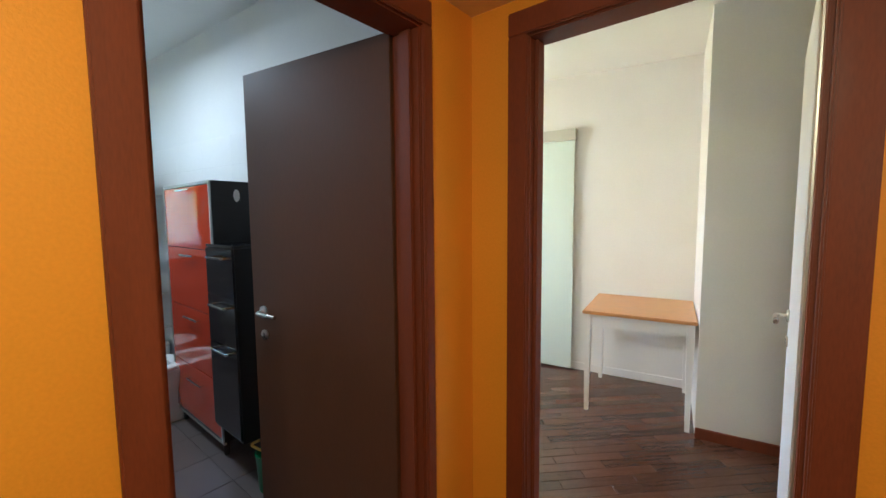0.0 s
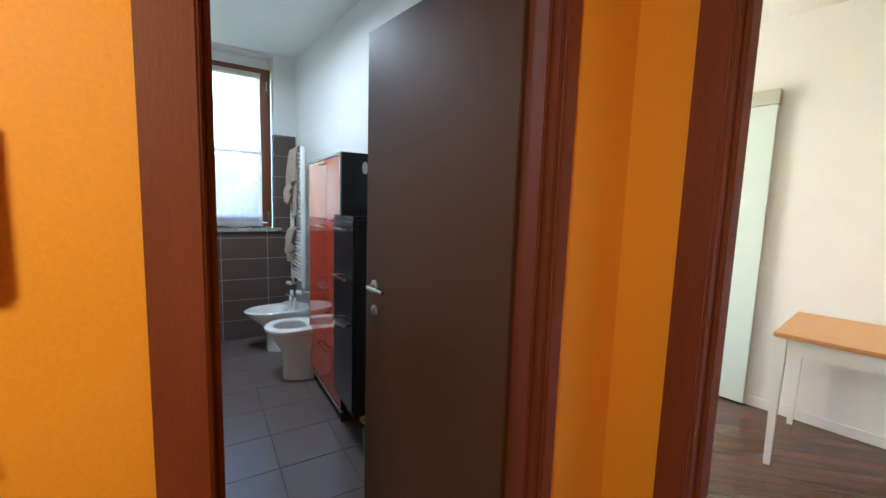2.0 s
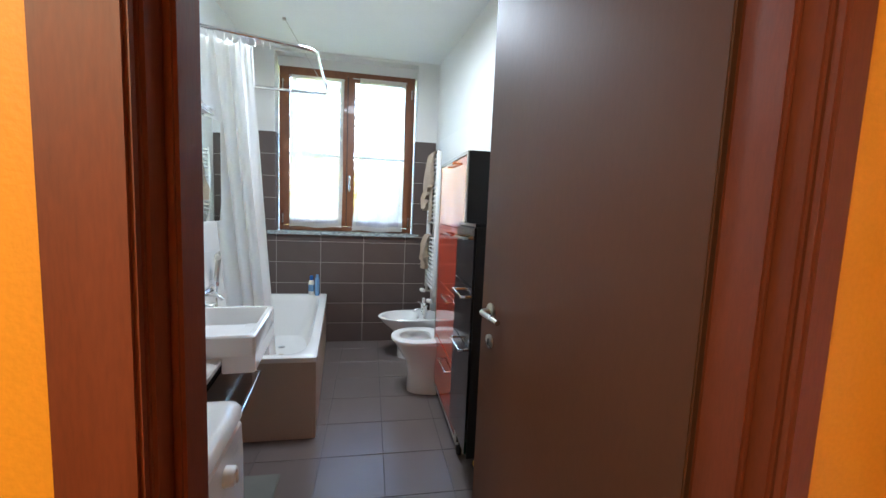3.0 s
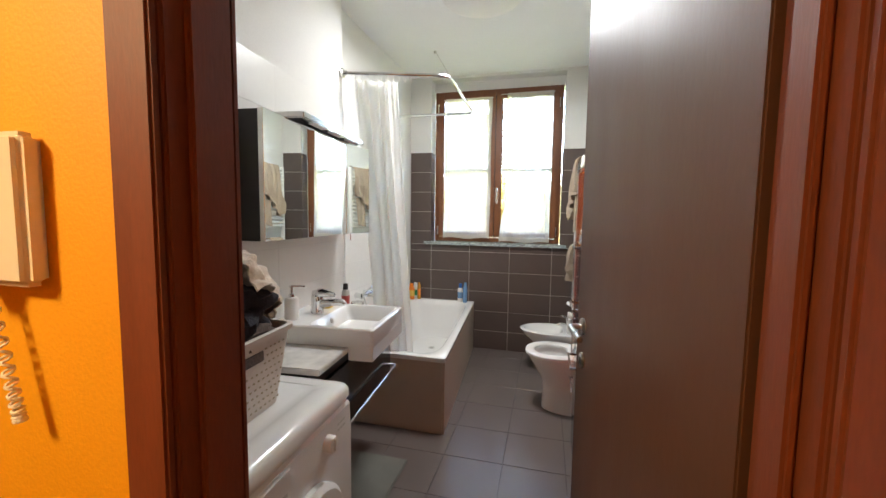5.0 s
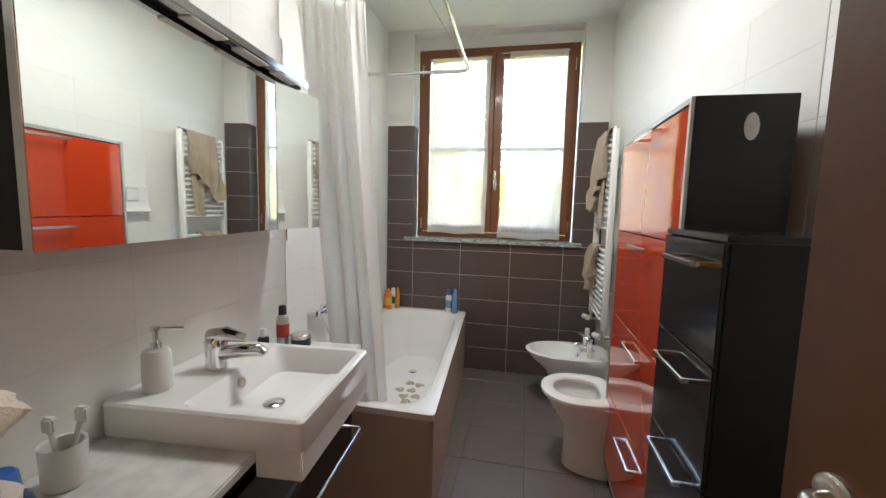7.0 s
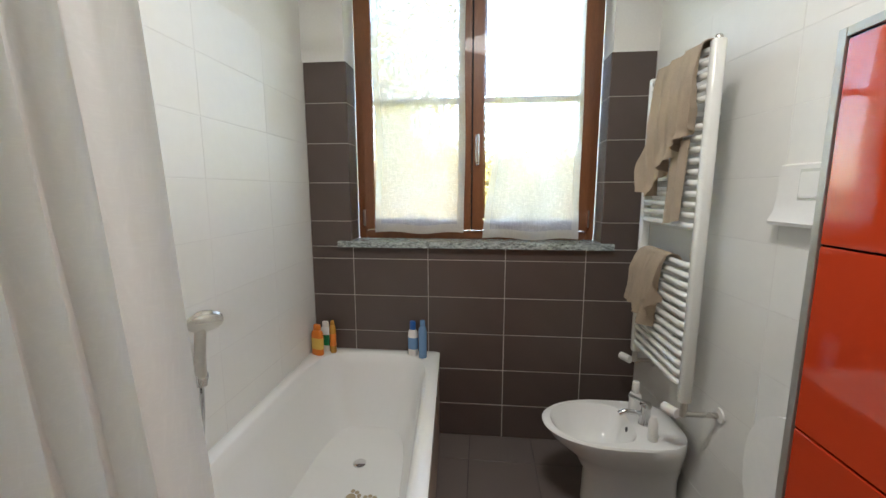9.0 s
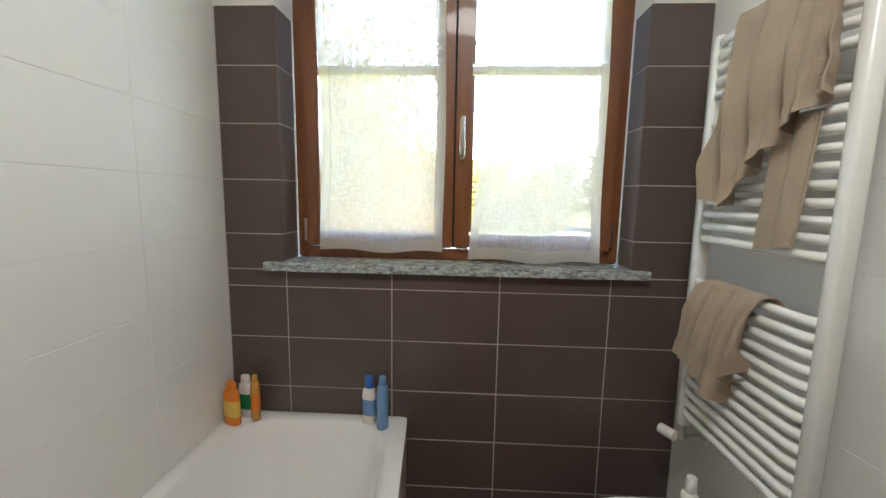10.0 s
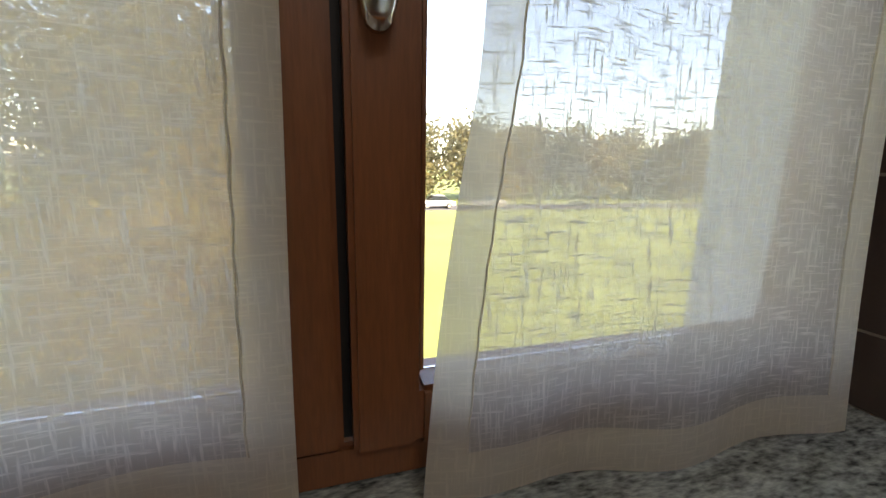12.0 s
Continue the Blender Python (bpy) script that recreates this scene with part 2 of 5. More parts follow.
def bend(points, radius=0.03, steps=5):
    """The points with their corners rounded."""
    pts = [Vector(p) for p in points]
    out = [pts[0]]
    for a, p, c in zip(pts, pts[1:], pts[2:]):
        u, v = (a - p), (c - p)
        ra = min(radius, u.length / 2, v.length / 2)
        s, e = p + u.normalized() * ra, p + v.normalized() * ra
        out += [(1 - k / steps) ** 2 * s + 2 * (k / steps) * (1 - k / steps) * p + (k / steps) ** 2 * e for k in range(steps + 1)]
    return out + [pts[-1]]


def oval(cx, cy, z, rx, ry, n=32, power=2.0):
    ring = []
    for i in range(n):
        c, s = math.cos(2 * math.pi * i / n), math.sin(2 * math.pi * i / n)
        ring.append((cx + rx * math.copysign(abs(c) ** (2 / power), c), cy + ry * math.copysign(abs(s) ** (2 / power), s), z))
    return ring


def mesh(name, bm, material, smooth=False):
    data = bpy.data.meshes.new(name)
    bm.to_mesh(data)
    bm.free()
    data.materials.append(material)
    if smooth:
        data.polygons.foreach_set("use_smooth", [True] * len(data.polygons))
        data.set_sharp_from_angle(angle=radians(40))
    return data


def part(name, bm, material, parent, label="", smooth=False):
    ob = new(name, mesh(name, bm, material, smooth))
    ob.parent = parent
    return tagged(ob, label)


def thing(name, label, category, m=None, group="", bm=None, material=None, smooth=False, kind=""):
    """A top-level thing: an Empty at its base, or one mesh."""
    ob = new(name, mesh(name, bm, material, smooth) if bm else None)
    if m:
        ob.matrix_world = m
    return tagged(ob, label, category, group, kind)


def structure(name, bm, material, label, category="wall"):
    return thing(name, label, category, bm=bm, material=material, kind="structure")


def piece(name, data, parent, m):
    ob = new(name, data)
    ob.parent = parent
    ob.matrix_basis = m
    return ob


# ---- the large structure ----
W, H_BATH, H_HALL = 1.709, 2.73, 2.16
W_FAR, FLARE = 1.892, 0.0965        # the right wall runs askew from y = W to W_FAR
D0, D1, DTOP = 0.895, 1.625, 2.03      # bathroom doorway
E0, E1 = 3.738, 4.475                  # doorway to the next room
REV0, REV1, REVTOP, SILL = 0.222, 1.504, 2.705, 1.055
WX_BACK = -0.135                       # plaster over the window frame
ROW0, TILE_W, TILE_H, JOINT = -0.01, 0.4025, 0.2, 0.004
# the walls beside basin and cabinets are not square to the window wall
TURN_RIGHT = pose(0, W, 0, 0, 0, math.degrees(math.atan(FLARE)))
TURN_SINK = pose(1.67, 0.15, 0, 0, 0, 4.6) @ pose(-1.67, -0.15, 0)


def wall_y(x):
    """Face of the right wall at x."""
    return min(W + FLARE * x, W_FAR)



b = box(-0.36, -0.01, -0.3, REV0 - 0.01, -0.1, 2.9)
box(-0.36, -0.01, REV1 + 0.01, 2.1, -0.1, 2.9, bm=b)
box(-0.36, -0.01, REV0 - 0.01, REV1 + 0.01, -0.1, SILL, bm=b)
box(-0.36, -0.01, REV0 - 0.01, REV1 + 0.01, REVTOP, 2.9, bm=b)
box(-0.36, WX_BACK, REV0 - 0.01, REV1 + 0.01, 2.6155, REVTOP, bm=b)
wall_window = structure("wall_window", b, PLASTER, "white plastered outer wall with dark brown tiles below and a deep window recess")
b = box(-0.01, 1.67, -0.3, -0.01, -0.1, 2.9)
wall_tub = structure("wall_tub", b, PLASTER, "white wall of the bathtub alcove with large white tiles")
b = box(1.67, 3.385, -0.06, 0.14, -0.1, 2.9)
bmesh.ops.transform(b, matrix=TURN_SINK, verts=list(b.verts))
wall_sink = structure("wall_sink", b, PLASTER, "white tiled wall behind the washbasin and mirror")
b = loft([[(-0.01, W + 0.009, z), (1.896, W_FAR + 0.01, z), (3.38, W_FAR + 0.01, z), (3.38, 1.9635, z), (-0.01, 1.9635, z)] for z in (-0.1, 2.9)])
wall_right = structure("wall_right", b, PLASTER, "white wall with large white tiles behind radiator and cabinets")
b = box(3.38, 3.44, -0.3, D0 - 0.02, -0.1, 2.9)
box(3.38, 3.44, D1 + 0.02, 1.9635, -0.1, 2.9, bm=b)
box(3.38, 3.44, D0 - 0.02, D1 + 0.02, DTOP + 0.02, 2.9, bm=b)
structure("wall_door_inside", b, PLASTER, "white bathroom side of the wall round the doorway")
b = box(3.44, 3.50, -2.1, D0 - 0.02, -0.1, 2.4)
box(3.44, 3.50, D1 + 0.02, 1.965, -0.1, 2.4, bm=b)
box(3.44, 3.50, D0 - 0.02, D1 + 0.02, DTOP + 0.02, 2.4, bm=b)
structure("wall_hall_bathroom", b, ORANGE, "orange painted hall wall with the bathroom doorway")
b = box(3.50, E0 - 0.02, 1.915, 1.965, -0.1, 2.4)
box(E1 + 0.02, 5.3, 1.915, 1.965, -0.1, 2.4, bm=b)
box(E0 - 0.02, E1 + 0.02, 1.915, 1.965, DTOP + 0.02, 2.4, bm=b)
structure("wall_hall_bedroom", b, ORANGE, "orange painted hall wall with the doorway to the next room")
b = box(1.4, E0 - 0.02, 1.965, 2.02, -0.1, 2.9)
box(E1 + 0.02, 6.0, 1.965, 2.02, -0.1, 2.9, bm=b)
box(E0 - 0.02, E1 + 0.02, 1.965, 2.02, DTOP + 0.02, 2.9, bm=b)
structure("wall_bedroom_near", b, PLASTER, "white wall of the next room round its doorway")
structure("wall_hall_end", box(3.44, 5.3, -2.2, -2.1, -0.1, 2.4), ORANGE, "orange painted end wall of the hall")
structure("wall_hall_side", box(5.2, 5.3, -2.1, 1.915, -0.1, 2.4), ORANGE, "orange painted side wall of the hall")
structure("hall_ceiling", box(3.5, 5.2, -2.1, 1.915, H_HALL, H_HALL + 0.1), HALLCEIL, "low cream painted hall ceiling", "ceiling")
structure("bathroom_ceiling", box(-0.01, 3.38, -0.01, 1.9, H_BATH, H_BATH + 0.1), CEILING, "plain white painted bathroom ceiling", "ceiling")
structure("bedroom_ceiling", box(1.4, 6.0, 2.02, 5.2, 2.66, 2.76), CEILING, "plain white painted ceiling of the next room", "ceiling")
# out of view; the opening is made up to hold the fill light
b = box(1.3, 1.4, 1.9, 2.4, -0.1, 2.9)
box(1.3, 1.4, 3.6, 5.2, -0.1, 2.9, bm=b)
box(1.3, 1.4, 2.4, 3.6, -0.1, 0.9, bm=b)
box(1.3, 1.4, 2.4, 3.6, 2.3, 2.9, bm=b)
structure("wall_bedroom_left", b, PLASTER, "unseen white side wall of the next room with an opening added for the fill light")
structure("wall_bedroom_right", box(6.0, 6.1, 1.9, 5.2, -0.1, 2.9), PLASTER, "plain white side wall of the next room")
structure("wall_pier_bathroom", box(2.70, 3.3795, 1.855, 1.9015, -0.1, 2.9, 0.003), PLASTER, "shallow white plastered pier behind the bathroom door")
# floors: bed of grout, pieces last in the file
bathroom_floor = structure("bathroom_floor", box(-0.01, 3.42, -0.01, 1.9, -0.06, -0.004), DARKGROUT, "dark grey stoneware tile floor with narrow joints", "floor")
parquet_floor = structure("parquet_floor", box(3.42, 5.3, -2.2, 1.94, -0.06, -0.006), PARQUET, "dark reddish brown glossy hall parquet", "floor")
bedroom_floor = structure("bedroom_floor", box(1.3, 6.1, 1.94, 5.3, -0.06, -0.006), PARQUET, "dark reddish brown glossy parquet floor", "floor")

# back wall, pier and skirting of the next room stand slightly askew
SKEW = pose(3.36, 4.27, 0, 0, 0, 9)


def askew(name, bm, material, label, category):
    bmesh.ops.transform(bm, matrix=SKEW, verts=list(bm.verts))
    return structure(name, bm, material, label, category)


askew("wall_bedroom_back", box(-2.3, 2.9, 0, 0.12, -0.1, 2.9), PLASTER, "warm white back wall of the next room", "wall")
askew("wall_pier", box(0.606, 2.9, -0.813, -0.002, -0.1, 2.9), PLASTER, "white wall pier beside the small table", "wall")
askew("baseboard", box(-2.3, 0.604, -0.014, -0.001, 0, 0.07, 0.003), WHITEPAINT, "white skirting board along the back wall", "baseboard")
askew("baseboard_dark", box(0.604, 2.9, -0.828, -0.814, 0, 0.07, 0.003), FRAMEWOOD, "dark brown wooden skirting board on the pier", "baseboard")


# ---- doors ----
def handle_parts(door, x, z, side, lever, material):
    """Lever handle and key plate on the face towards side (-1 or 1 in y); lever: the way it points in x."""
    knob = part("handle", lathe([(0.026, 0), (0.026, 0.006), (0.022, 0.009)], n=20), material, door, "brushed nickel lever handle", True)
    knob.matrix_basis = pose(x, 0.02 * side, z, 90 * (-side), 0, 0)
    ps = bend([(x, 0.02 * side, z), (x, 0.062 * side, z), (x + lever * 0.125, 0.062 * side, z - 0.004)], 0.03)
    arm = tube(ps, 0.009, 10)
    bar = part("lever", arm, material, door, "", True)
    plate = part("key_plate", lathe([(0.024, 0), (0.024, 0.005), (0.02, 0.007)], n=20), material, door, "round key plate with a keyhole", True)
    plate.matrix_basis = pose(x, 0.02 * side, z - 0.105, 90 * (-side), 0, 0)
    hole = part("keyhole", box(x - 0.004, x + 0.004, 0.0272 * side - 0.001, 0.0272 * side + 0.001, z - 0.118, z - 0.094, 0.0009), RUBBER, door)


def leaf(name, label, m, width, material, lever_end):
    """A flush door leaf: hinge at the origin, leaf along +x."""
    d = thing(name, label, "door", m, kind="structure")
    part("leaf", box(0, width, -0.02, 0.02, 0.008, 2.045, 0.003), material, d)
    for z in (0.25, 1.0, 1.8):
        part("hinge", lathe([(0.007, z - 0.04), (0.008, z - 0.038), (0.008, z + 0.038), (0.007, z + 0.04)], -0.006, -0.022, 12), RUBBER, d, "small dark hinge", True)
    for side in (-1, 1):
        handle_parts(d, width - 0.075, 1.015, side, -1, STEEL)
    part("lock_plate", box(width - 0.001, width + 0.0015, -0.01, 0.01, 0.88, 1.10), STEEL, d)
    return d


ang = math.degrees(math.atan2(1.49 - 1.617, 2.59 - 3.374))
door_1 = leaf("door_1", "open dark brown flush wooden bathroom door with a nickel lever handle", pose(3.374, 1.634, 0, 0, 0, ang), 0.796, DARKWOOD, 1)
door_2 = leaf("door_2", "open white flush door of the next room with lever handle", pose(4.475, 2.045, 0, 0, 0, 89.0), 0.80, WHITEPAINT, 1)


def door_frame(name, label, along, a0, a1, f0, f1, t0, t1):
    """Lining and architrave of a doorway. along: 0 for a wall facing x, 1 for one facing y; f0..f1: wall faces; t0, t1: architrave widths."""
    d = thing(name, label, "door frame", kind="structure")

    def bar(n, p0, p1, q0, q1, z0, z1):
        lim = (q0, q1, p0, p1, z0, z1) if along == 0 else (p0, p1, q0, q1, z0, z1)
        part(n, box(*lim, 0.004), FRAMEWOOD, d)

    bar("lining", a0 - 0.02, a0, f0, f1, 0, DTOP)
    bar("lining", a1, a1 + 0.02, f0, f1, 0, DTOP)
    bar("lining", a0 - 0.02, a1 + 0.02, f0, f1, DTOP + 0.0005, DTOP + 0.02)
    for q0, q1 in ((f1 + 0.0005, f1 + 0.016), (f0 - 0.016, f0 - 0.0005)):
        bar("architrave", a0 - t0, a0 - 0.004, q0, q1, 0, DTOP + 0.004)
        bar("architrave", a1 + 0.004, a1 + t1, q0, q1, 0, DTOP + 0.004)
        bar("architrave", a0 - t0, a1 + t1, q0, q1, DTOP + 0.005, DTOP + 0.085)
    mid = (f0 + f1) / 2
    bar("stop", a0 + 0.0005, a0 + 0.013, mid - 0.02, mid + 0.03, 0, DTOP - 0.002)
    bar("stop", a1 - 0.013, a1 - 0.0005, mid - 0.02, mid + 0.03, 0, DTOP - 0.002)
    return d


frame_1 = door_frame("door_frame_1", "dark reddish brown wooden frame of the bathroom doorway", 0, D0, D1, 3.38, 3.50, 0.078, 0.048)
frame_2 = door_frame("door_frame_2", "dark reddish brown wooden frame of the next doorway", 1, E0, E1, 1.915, 2.02, 0.077, 0.085)
part("seal", box(E1 - 0.018, E1 - 0.0135, 1.99, 2.0, 0, DTOP), ALU, frame_2, "grey rubber door seal")

# ---- window ----
WX = -0.13
window_1 = thing("window_1", "brown wooden casement window with two sashes in a recess", "window", kind="structure")
y0, y1, z0, z1 = REV0 + 0.004, REV1 - 0.004, 1.087, 2.615


def bars(parent, name, x0, x1, ya, yb, za, zb, w, material):
    for i, lim in enumerate(((ya, ya + w, za, zb), (yb - w, yb, za, zb), (ya + w, yb - w, za, za + w), (ya + w, yb - w, zb - w, zb))):
        part(name, box(x0, x1, lim[0], lim[1], lim[2], lim[3], 0.005), material, parent)


bars(window_1, "window_frame", WX - 0.06, WX, y0, y1, z0, z1, 0.045, WINWOOD)
YM = 0.854
for ya, yb, px in ((y0 + 0.038, YM - 0.004, 0.016), (YM + 0.004, y1 - 0.038, 0.026)):
    bars(window_1, "sash", WX - 0.035, WX + px, ya, yb, z0 + 0.050, z1 - 0.038, 0.058, WINWOOD)
    part("muntin", box(WX - 0.03, WX + 0.010, ya + 0.058, yb - 0.058, 1.80, 1.828, 0.004), WHITEPAINT, window_1, "pale glazing bar")
    for za, zb in ((z0 + 0.109, 1.799), (1.829, z1 - 0.097)):
        pane = part("pane", box(WX - 0.012, WX - 0.008, ya + 0.058, yb - 0.058, za, zb), GLASS, window_1)
        pane.visible_shadow = False
# black filler gives the gap between the sashes its shade
part("seal", box(WX - 0.03, WX - 0.005, YM - 0.004, YM + 0.004, z0 + 0.05, z1 - 0.05), RUBBER, window_1, "black strip for the dark of the seam between the sashes")
for za, zb in ((z0 + 0.109, 1.799), (1.829, z1 - 0.097)):
    part("glazing_bead", box(WX - 0.007, WX + 0.006, YM + 0.0625, YM + 0.071, za, zb, 0.004), WINWOOD, window_1)
    part("glazing_bead", box(WX - 0.007, WX + 0.006, YM - 0.071, YM - 0.0625, za, zb, 0.004), WINWOOD, window_1)
wh = part("handle", loft([[(x, 0.882 + 0.0145 * k * c, 1.515 + 0.036 * k * s_) for c, s_ in ((math.copysign(abs(math.cos(q * math.pi / 14)) ** 0.8, math.cos(q * math.pi / 14)), math.sin(q * math.pi / 14)) for q in range(28))] for x, k in ((WX + 0.0265, 1), (WX + 0.034, 1), (WX + 0.038, 0.85))]), STEEL, window_1, "satin metal window handle", True)
part("lever", loft([[(WX + 0.06 + 0.008 * c, 0.882 + hw * s, z) for c, s in ((math.cos(a * math.pi / 6), math.sin(a * math.pi / 6)) for a in range(12))] for z, hw in ((1.495, 0.009), (1.50, 0.0115), (1.54, 0.0115), (1.57, 0.0095), (1.625, 0.0105), (1.634, 0.008))]), STEEL, wh, "", True)
part("neck", tube([(WX + 0.04, 0.882, 1.515), (WX + 0.06, 0.882, 1.515)], 0.008), STEEL, wh, "", True)
for y in (y0 + 0.035, y1 - 0.035):
    for z in (1.20, 2.45):
        part("hinge", lathe([(0.006, z - 0.045), (0.007, z - 0.04), (0.007, z + 0.04), (0.006, z + 0.045)], WX + 0.012, y, 10), STEEL, window_1, "grey metal window hinge", True)
b = box(-0.2, 0.030, 0.155, 1.562, SILL, SILL + 0.031, 0.0)
bmesh.ops.subdivide_edges(b, edges=[e for e in b.edges if abs(e.verts[0].co.y - e.verts[1].co.y) > 0.5], cuts=90)
for v in b.verts:
    if v.co.x > 0 and 0.16 < v.co.y < 1.56:
        v.co.x += 0.004 * noise.noise((v.co.y * 40, v.co.z * 60, 1.0))
# the sill is notched round the piers: the parts in front of them lie before the tiles
for v in b.verts:
    if v.co.x < 0 and (v.co.y < REV0 or v.co.y > REV1):
        v.co.x = 0.001
window_sill = structure("window_sill", b, SILLSTONE, "rough edged grey green stone window sill", "window sill")

# linen half curtains on the sashes
def sheet(name, f, nu, nv, material, parent, label="", thick=0.0):
    """A cloth surface f(u, v) for u, v in 0..1."""
    g = bmesh.new()
    vs = [[g.verts.new(f(i / nu, j / nv)) for i in range(nu + 1)] for j in range(nv + 1)]
    for j in range(nv):
        for i in range(nu):
            g.faces.new((vs[j][i], vs[j][i + 1], vs[j + 1][i + 1], vs[j + 1][i]))
    if thick:
        bmesh.ops.recalc_face_normals(g, faces=list(g.faces))
        bmesh.ops.solidify(g, geom=list(g.faces), thickness=thick)
    return part(name, g, material, parent, label, True)


def curtain(label, ya, yb, zb, zt, wave, sway, lean):
    c = thing("window_curtain", label, "curtain", group="linen window curtains")
    hem, side = 0.045, 0.034

    def at(y, z, off=0.0):
        down = (zt - z) / (zt - zb)
        k = (y - ya) / (yb - ya)
        x = WX + 0.030 + wave * (0.5 + 0.5 * math.sin(k * 15 + 1.2 * math.sin(z * 3))) * (0.25 + down) + sway * down ** 3 * (0.35 + 0.65 * k)
        edge = 0.010 * math.sin(z * 7 + ya * 9) * (1 if k < 0.1 else 0.4)
        y += lean * min(1, max(0, (z - zb) / 0.36)) * (1 - k)
        return (x + off, y + edge * (1 - abs(2 * k - 1) * 0.2), z + (0.006 * math.sin(k * 9) * down))

    lo, hi = zb + hem, zt - 0.03
    part_a = sheet("panel", lambda u, v: at(ya + side + u * (yb - ya - 2 * side), lo + v * (hi - lo)), 40, 50, SHEER, c, "sheer white woven linen")
    sheet("side_hem", lambda u, v: at(ya + u * side, lo + v * (hi - lo)), 3, 50, HEM, c)
    sheet("side_hem", lambda u, v: at(yb - side + u * side, lo + v * (hi - lo)), 3, 50, HEM, c)
    sheet("bottom_hem", lambda u, v: at(ya + u * (yb - ya), zb + v * hem), 40, 3, HEM, c)
    sheet("top_hem", lambda u, v: at(ya + u * (yb - ya), hi + v * 0.03), 40, 3, HEM, c)
    for y in (ya + side, yb - side):
        part("stitching", tube([Vector(at(y, lo + (hi - lo) * k / 60, 0.001)) + Vector((0, 0.0006 * (-1) ** k, 0)) for k in range(61)], 0.0011, 4), HEM, c)
    part("rod", tube([(WX + 0.036, ya - 0.012, zt - 0.012), (WX + 0.036, yb + 0.012, zt - 0.012)], 0.004, 8), WHITEPLASTIC, c, "thin white curtain rod", True)
    return c


curtain("sheer white linen curtain hanging over one window sash", 0.335, 0.816, 1.122, 2.535, 0.006, 0.010, 0.0)
curtain("sheer white linen curtain, its hem resting on the sill", 0.915, 1.405, 1.098, 2.56, 0.010, 0.045, 0.046)


# ---- bathtub and shower ----
TUB_Z = 0.486


def tub_edge(x):
    """The tub widens towards its foot."""
    return 0.695 + (0.815 - 0.695) * x / 1.665


tub = thing("bathtub", "white enamel bathtub built in with taupe tiled panels", "bathtub")


def tub_ring(inset, z, n=48, power=5.0, shift=0.0):
    ring = []
    for i in range(n):
        a = 2 * math.pi * i / n
        c, s = math.cos(a), math.sin(a)
        c, s = math.copysign(abs(c) ** (2 / power), c), math.copysign(abs(s) ** (2 / power), s)
        x = 0.8325 + (0.8325 - inset) * c + shift
        w = tub_edge(x)
        ring.append((x, w / 2 + (w / 2 - inset) * s, z))
    return ring


rings = [tub_ring(0.001, TUB_Z - 0.03, power=60), tub_ring(0.001, TUB_Z - 0.004, power=60), tub_ring(0.006, TUB_Z, power=40), tub_ring(0.05, TUB_Z, power=9),
         tub_ring(0.058, TUB_Z - 0.006, power=7), tub_ring(0.075, TUB_Z - 0.06, power=6), tub_ring(0.11, 0.2, power=4.5), tub_ring(0.15, 0.12, power=4), tub_ring(0.22, 0.105, power=4)]
b = loft(rings, cap=False)
b.verts.ensure_lookup_table()
b.faces.new(b.verts[-48:])
part("basin", b, ENAMEL, tub, "", True)
part("side_panel", loft([[(0.0, tub_edge(0) - 0.02, z), (0.0, tub_edge(0) - 0.006, z), (1.655, tub_edge(1.655) - 0.006, z), (1.655, tub_edge(1.655) - 0.02, z)] for z in (0, TUB_Z - 0.031)]), TAUPE, tub, "taupe side panel")
part("end_panel", box(1.648, 1.66, 0.152, tub_edge(1.66) - 0.021, 0, TUB_Z - 0.031, 0.001), TAUPE, tub, "taupe end panel")
part("drain", lathe([(0.03, 0.106), (0.03, 0.109), (0.024, 0.111)], 0.42, 0.365, 20), CHROME, tub, "chrome drain", True)


def paw(m, k):
    """A flat paw-shaped anti-slip sticker."""
    g = lathe([(0.021, 0.0), (0.02, 0.0015)], n=14)
    for a in (-52, -18, 18, 52):
        join(g, lathe([(0.0095, 0.0), (0.009, 0.0015)], 0.034 * math.sin(radians(a)), 0.034 * math.cos(radians(a)), 10))
    return thing("paw_sticker", "small brown paw shaped anti-slip sticker in the bathtub", "sticker", m, "paw stickers", bm=g, material=BROWNPAW)


for k, (x, y, r) in enumerate(((0.62, 0.39, 40), (0.72, 0.43, 10), (0.64, 0.47, 75), (0.80, 0.40, -20), (0.80, 0.48, 30), (0.88, 0.44, 60), (0.72, 0.35, 0))):
    paw(pose(x, y, 0.1055, 0, 0, r), k)

rail = thing("shower_rail", "bent chrome shower curtain rail round the bathtub", "shower rail")
part("rail_bar", tube(bend([(1.69, 0.152, 2.20), (1.50, 0.775, 2.20), (0.47, 0.73, 2.235), (0.45, 0.001, 2.25)], 0.07, 6), 0.0105, 10), CHROME, rail, "", True)
for p, ry in (((1.69, 0.1505, 2.20), 0), ((0.45, 0.0005, 2.25), 0)):
    fl = part("wall_flange", lathe([(0.03, 0), (0.03, 0.006), (0.018, 0.012), (0.013, 0.03)], n=20), CHROME, rail, "", True)
    fl.matrix_basis = pose(*p, -90, 0, 0)
part("ceiling_wire", tube([(0.62, 0.73, 2.23), (0.60, 0.42, H_BATH)], 0.0022, 6), STEEL, rail)
part("ceiling_hook", lathe([(0.012, H_BATH - 0.018), (0.014, H_BATH - 0.012), (0.014, H_BATH - 0.001)], 0.60, 0.42, 12), STEEL, rail)

sc = thing("shower_curtain", "long white fabric shower curtain bunched near the wall", "curtain")


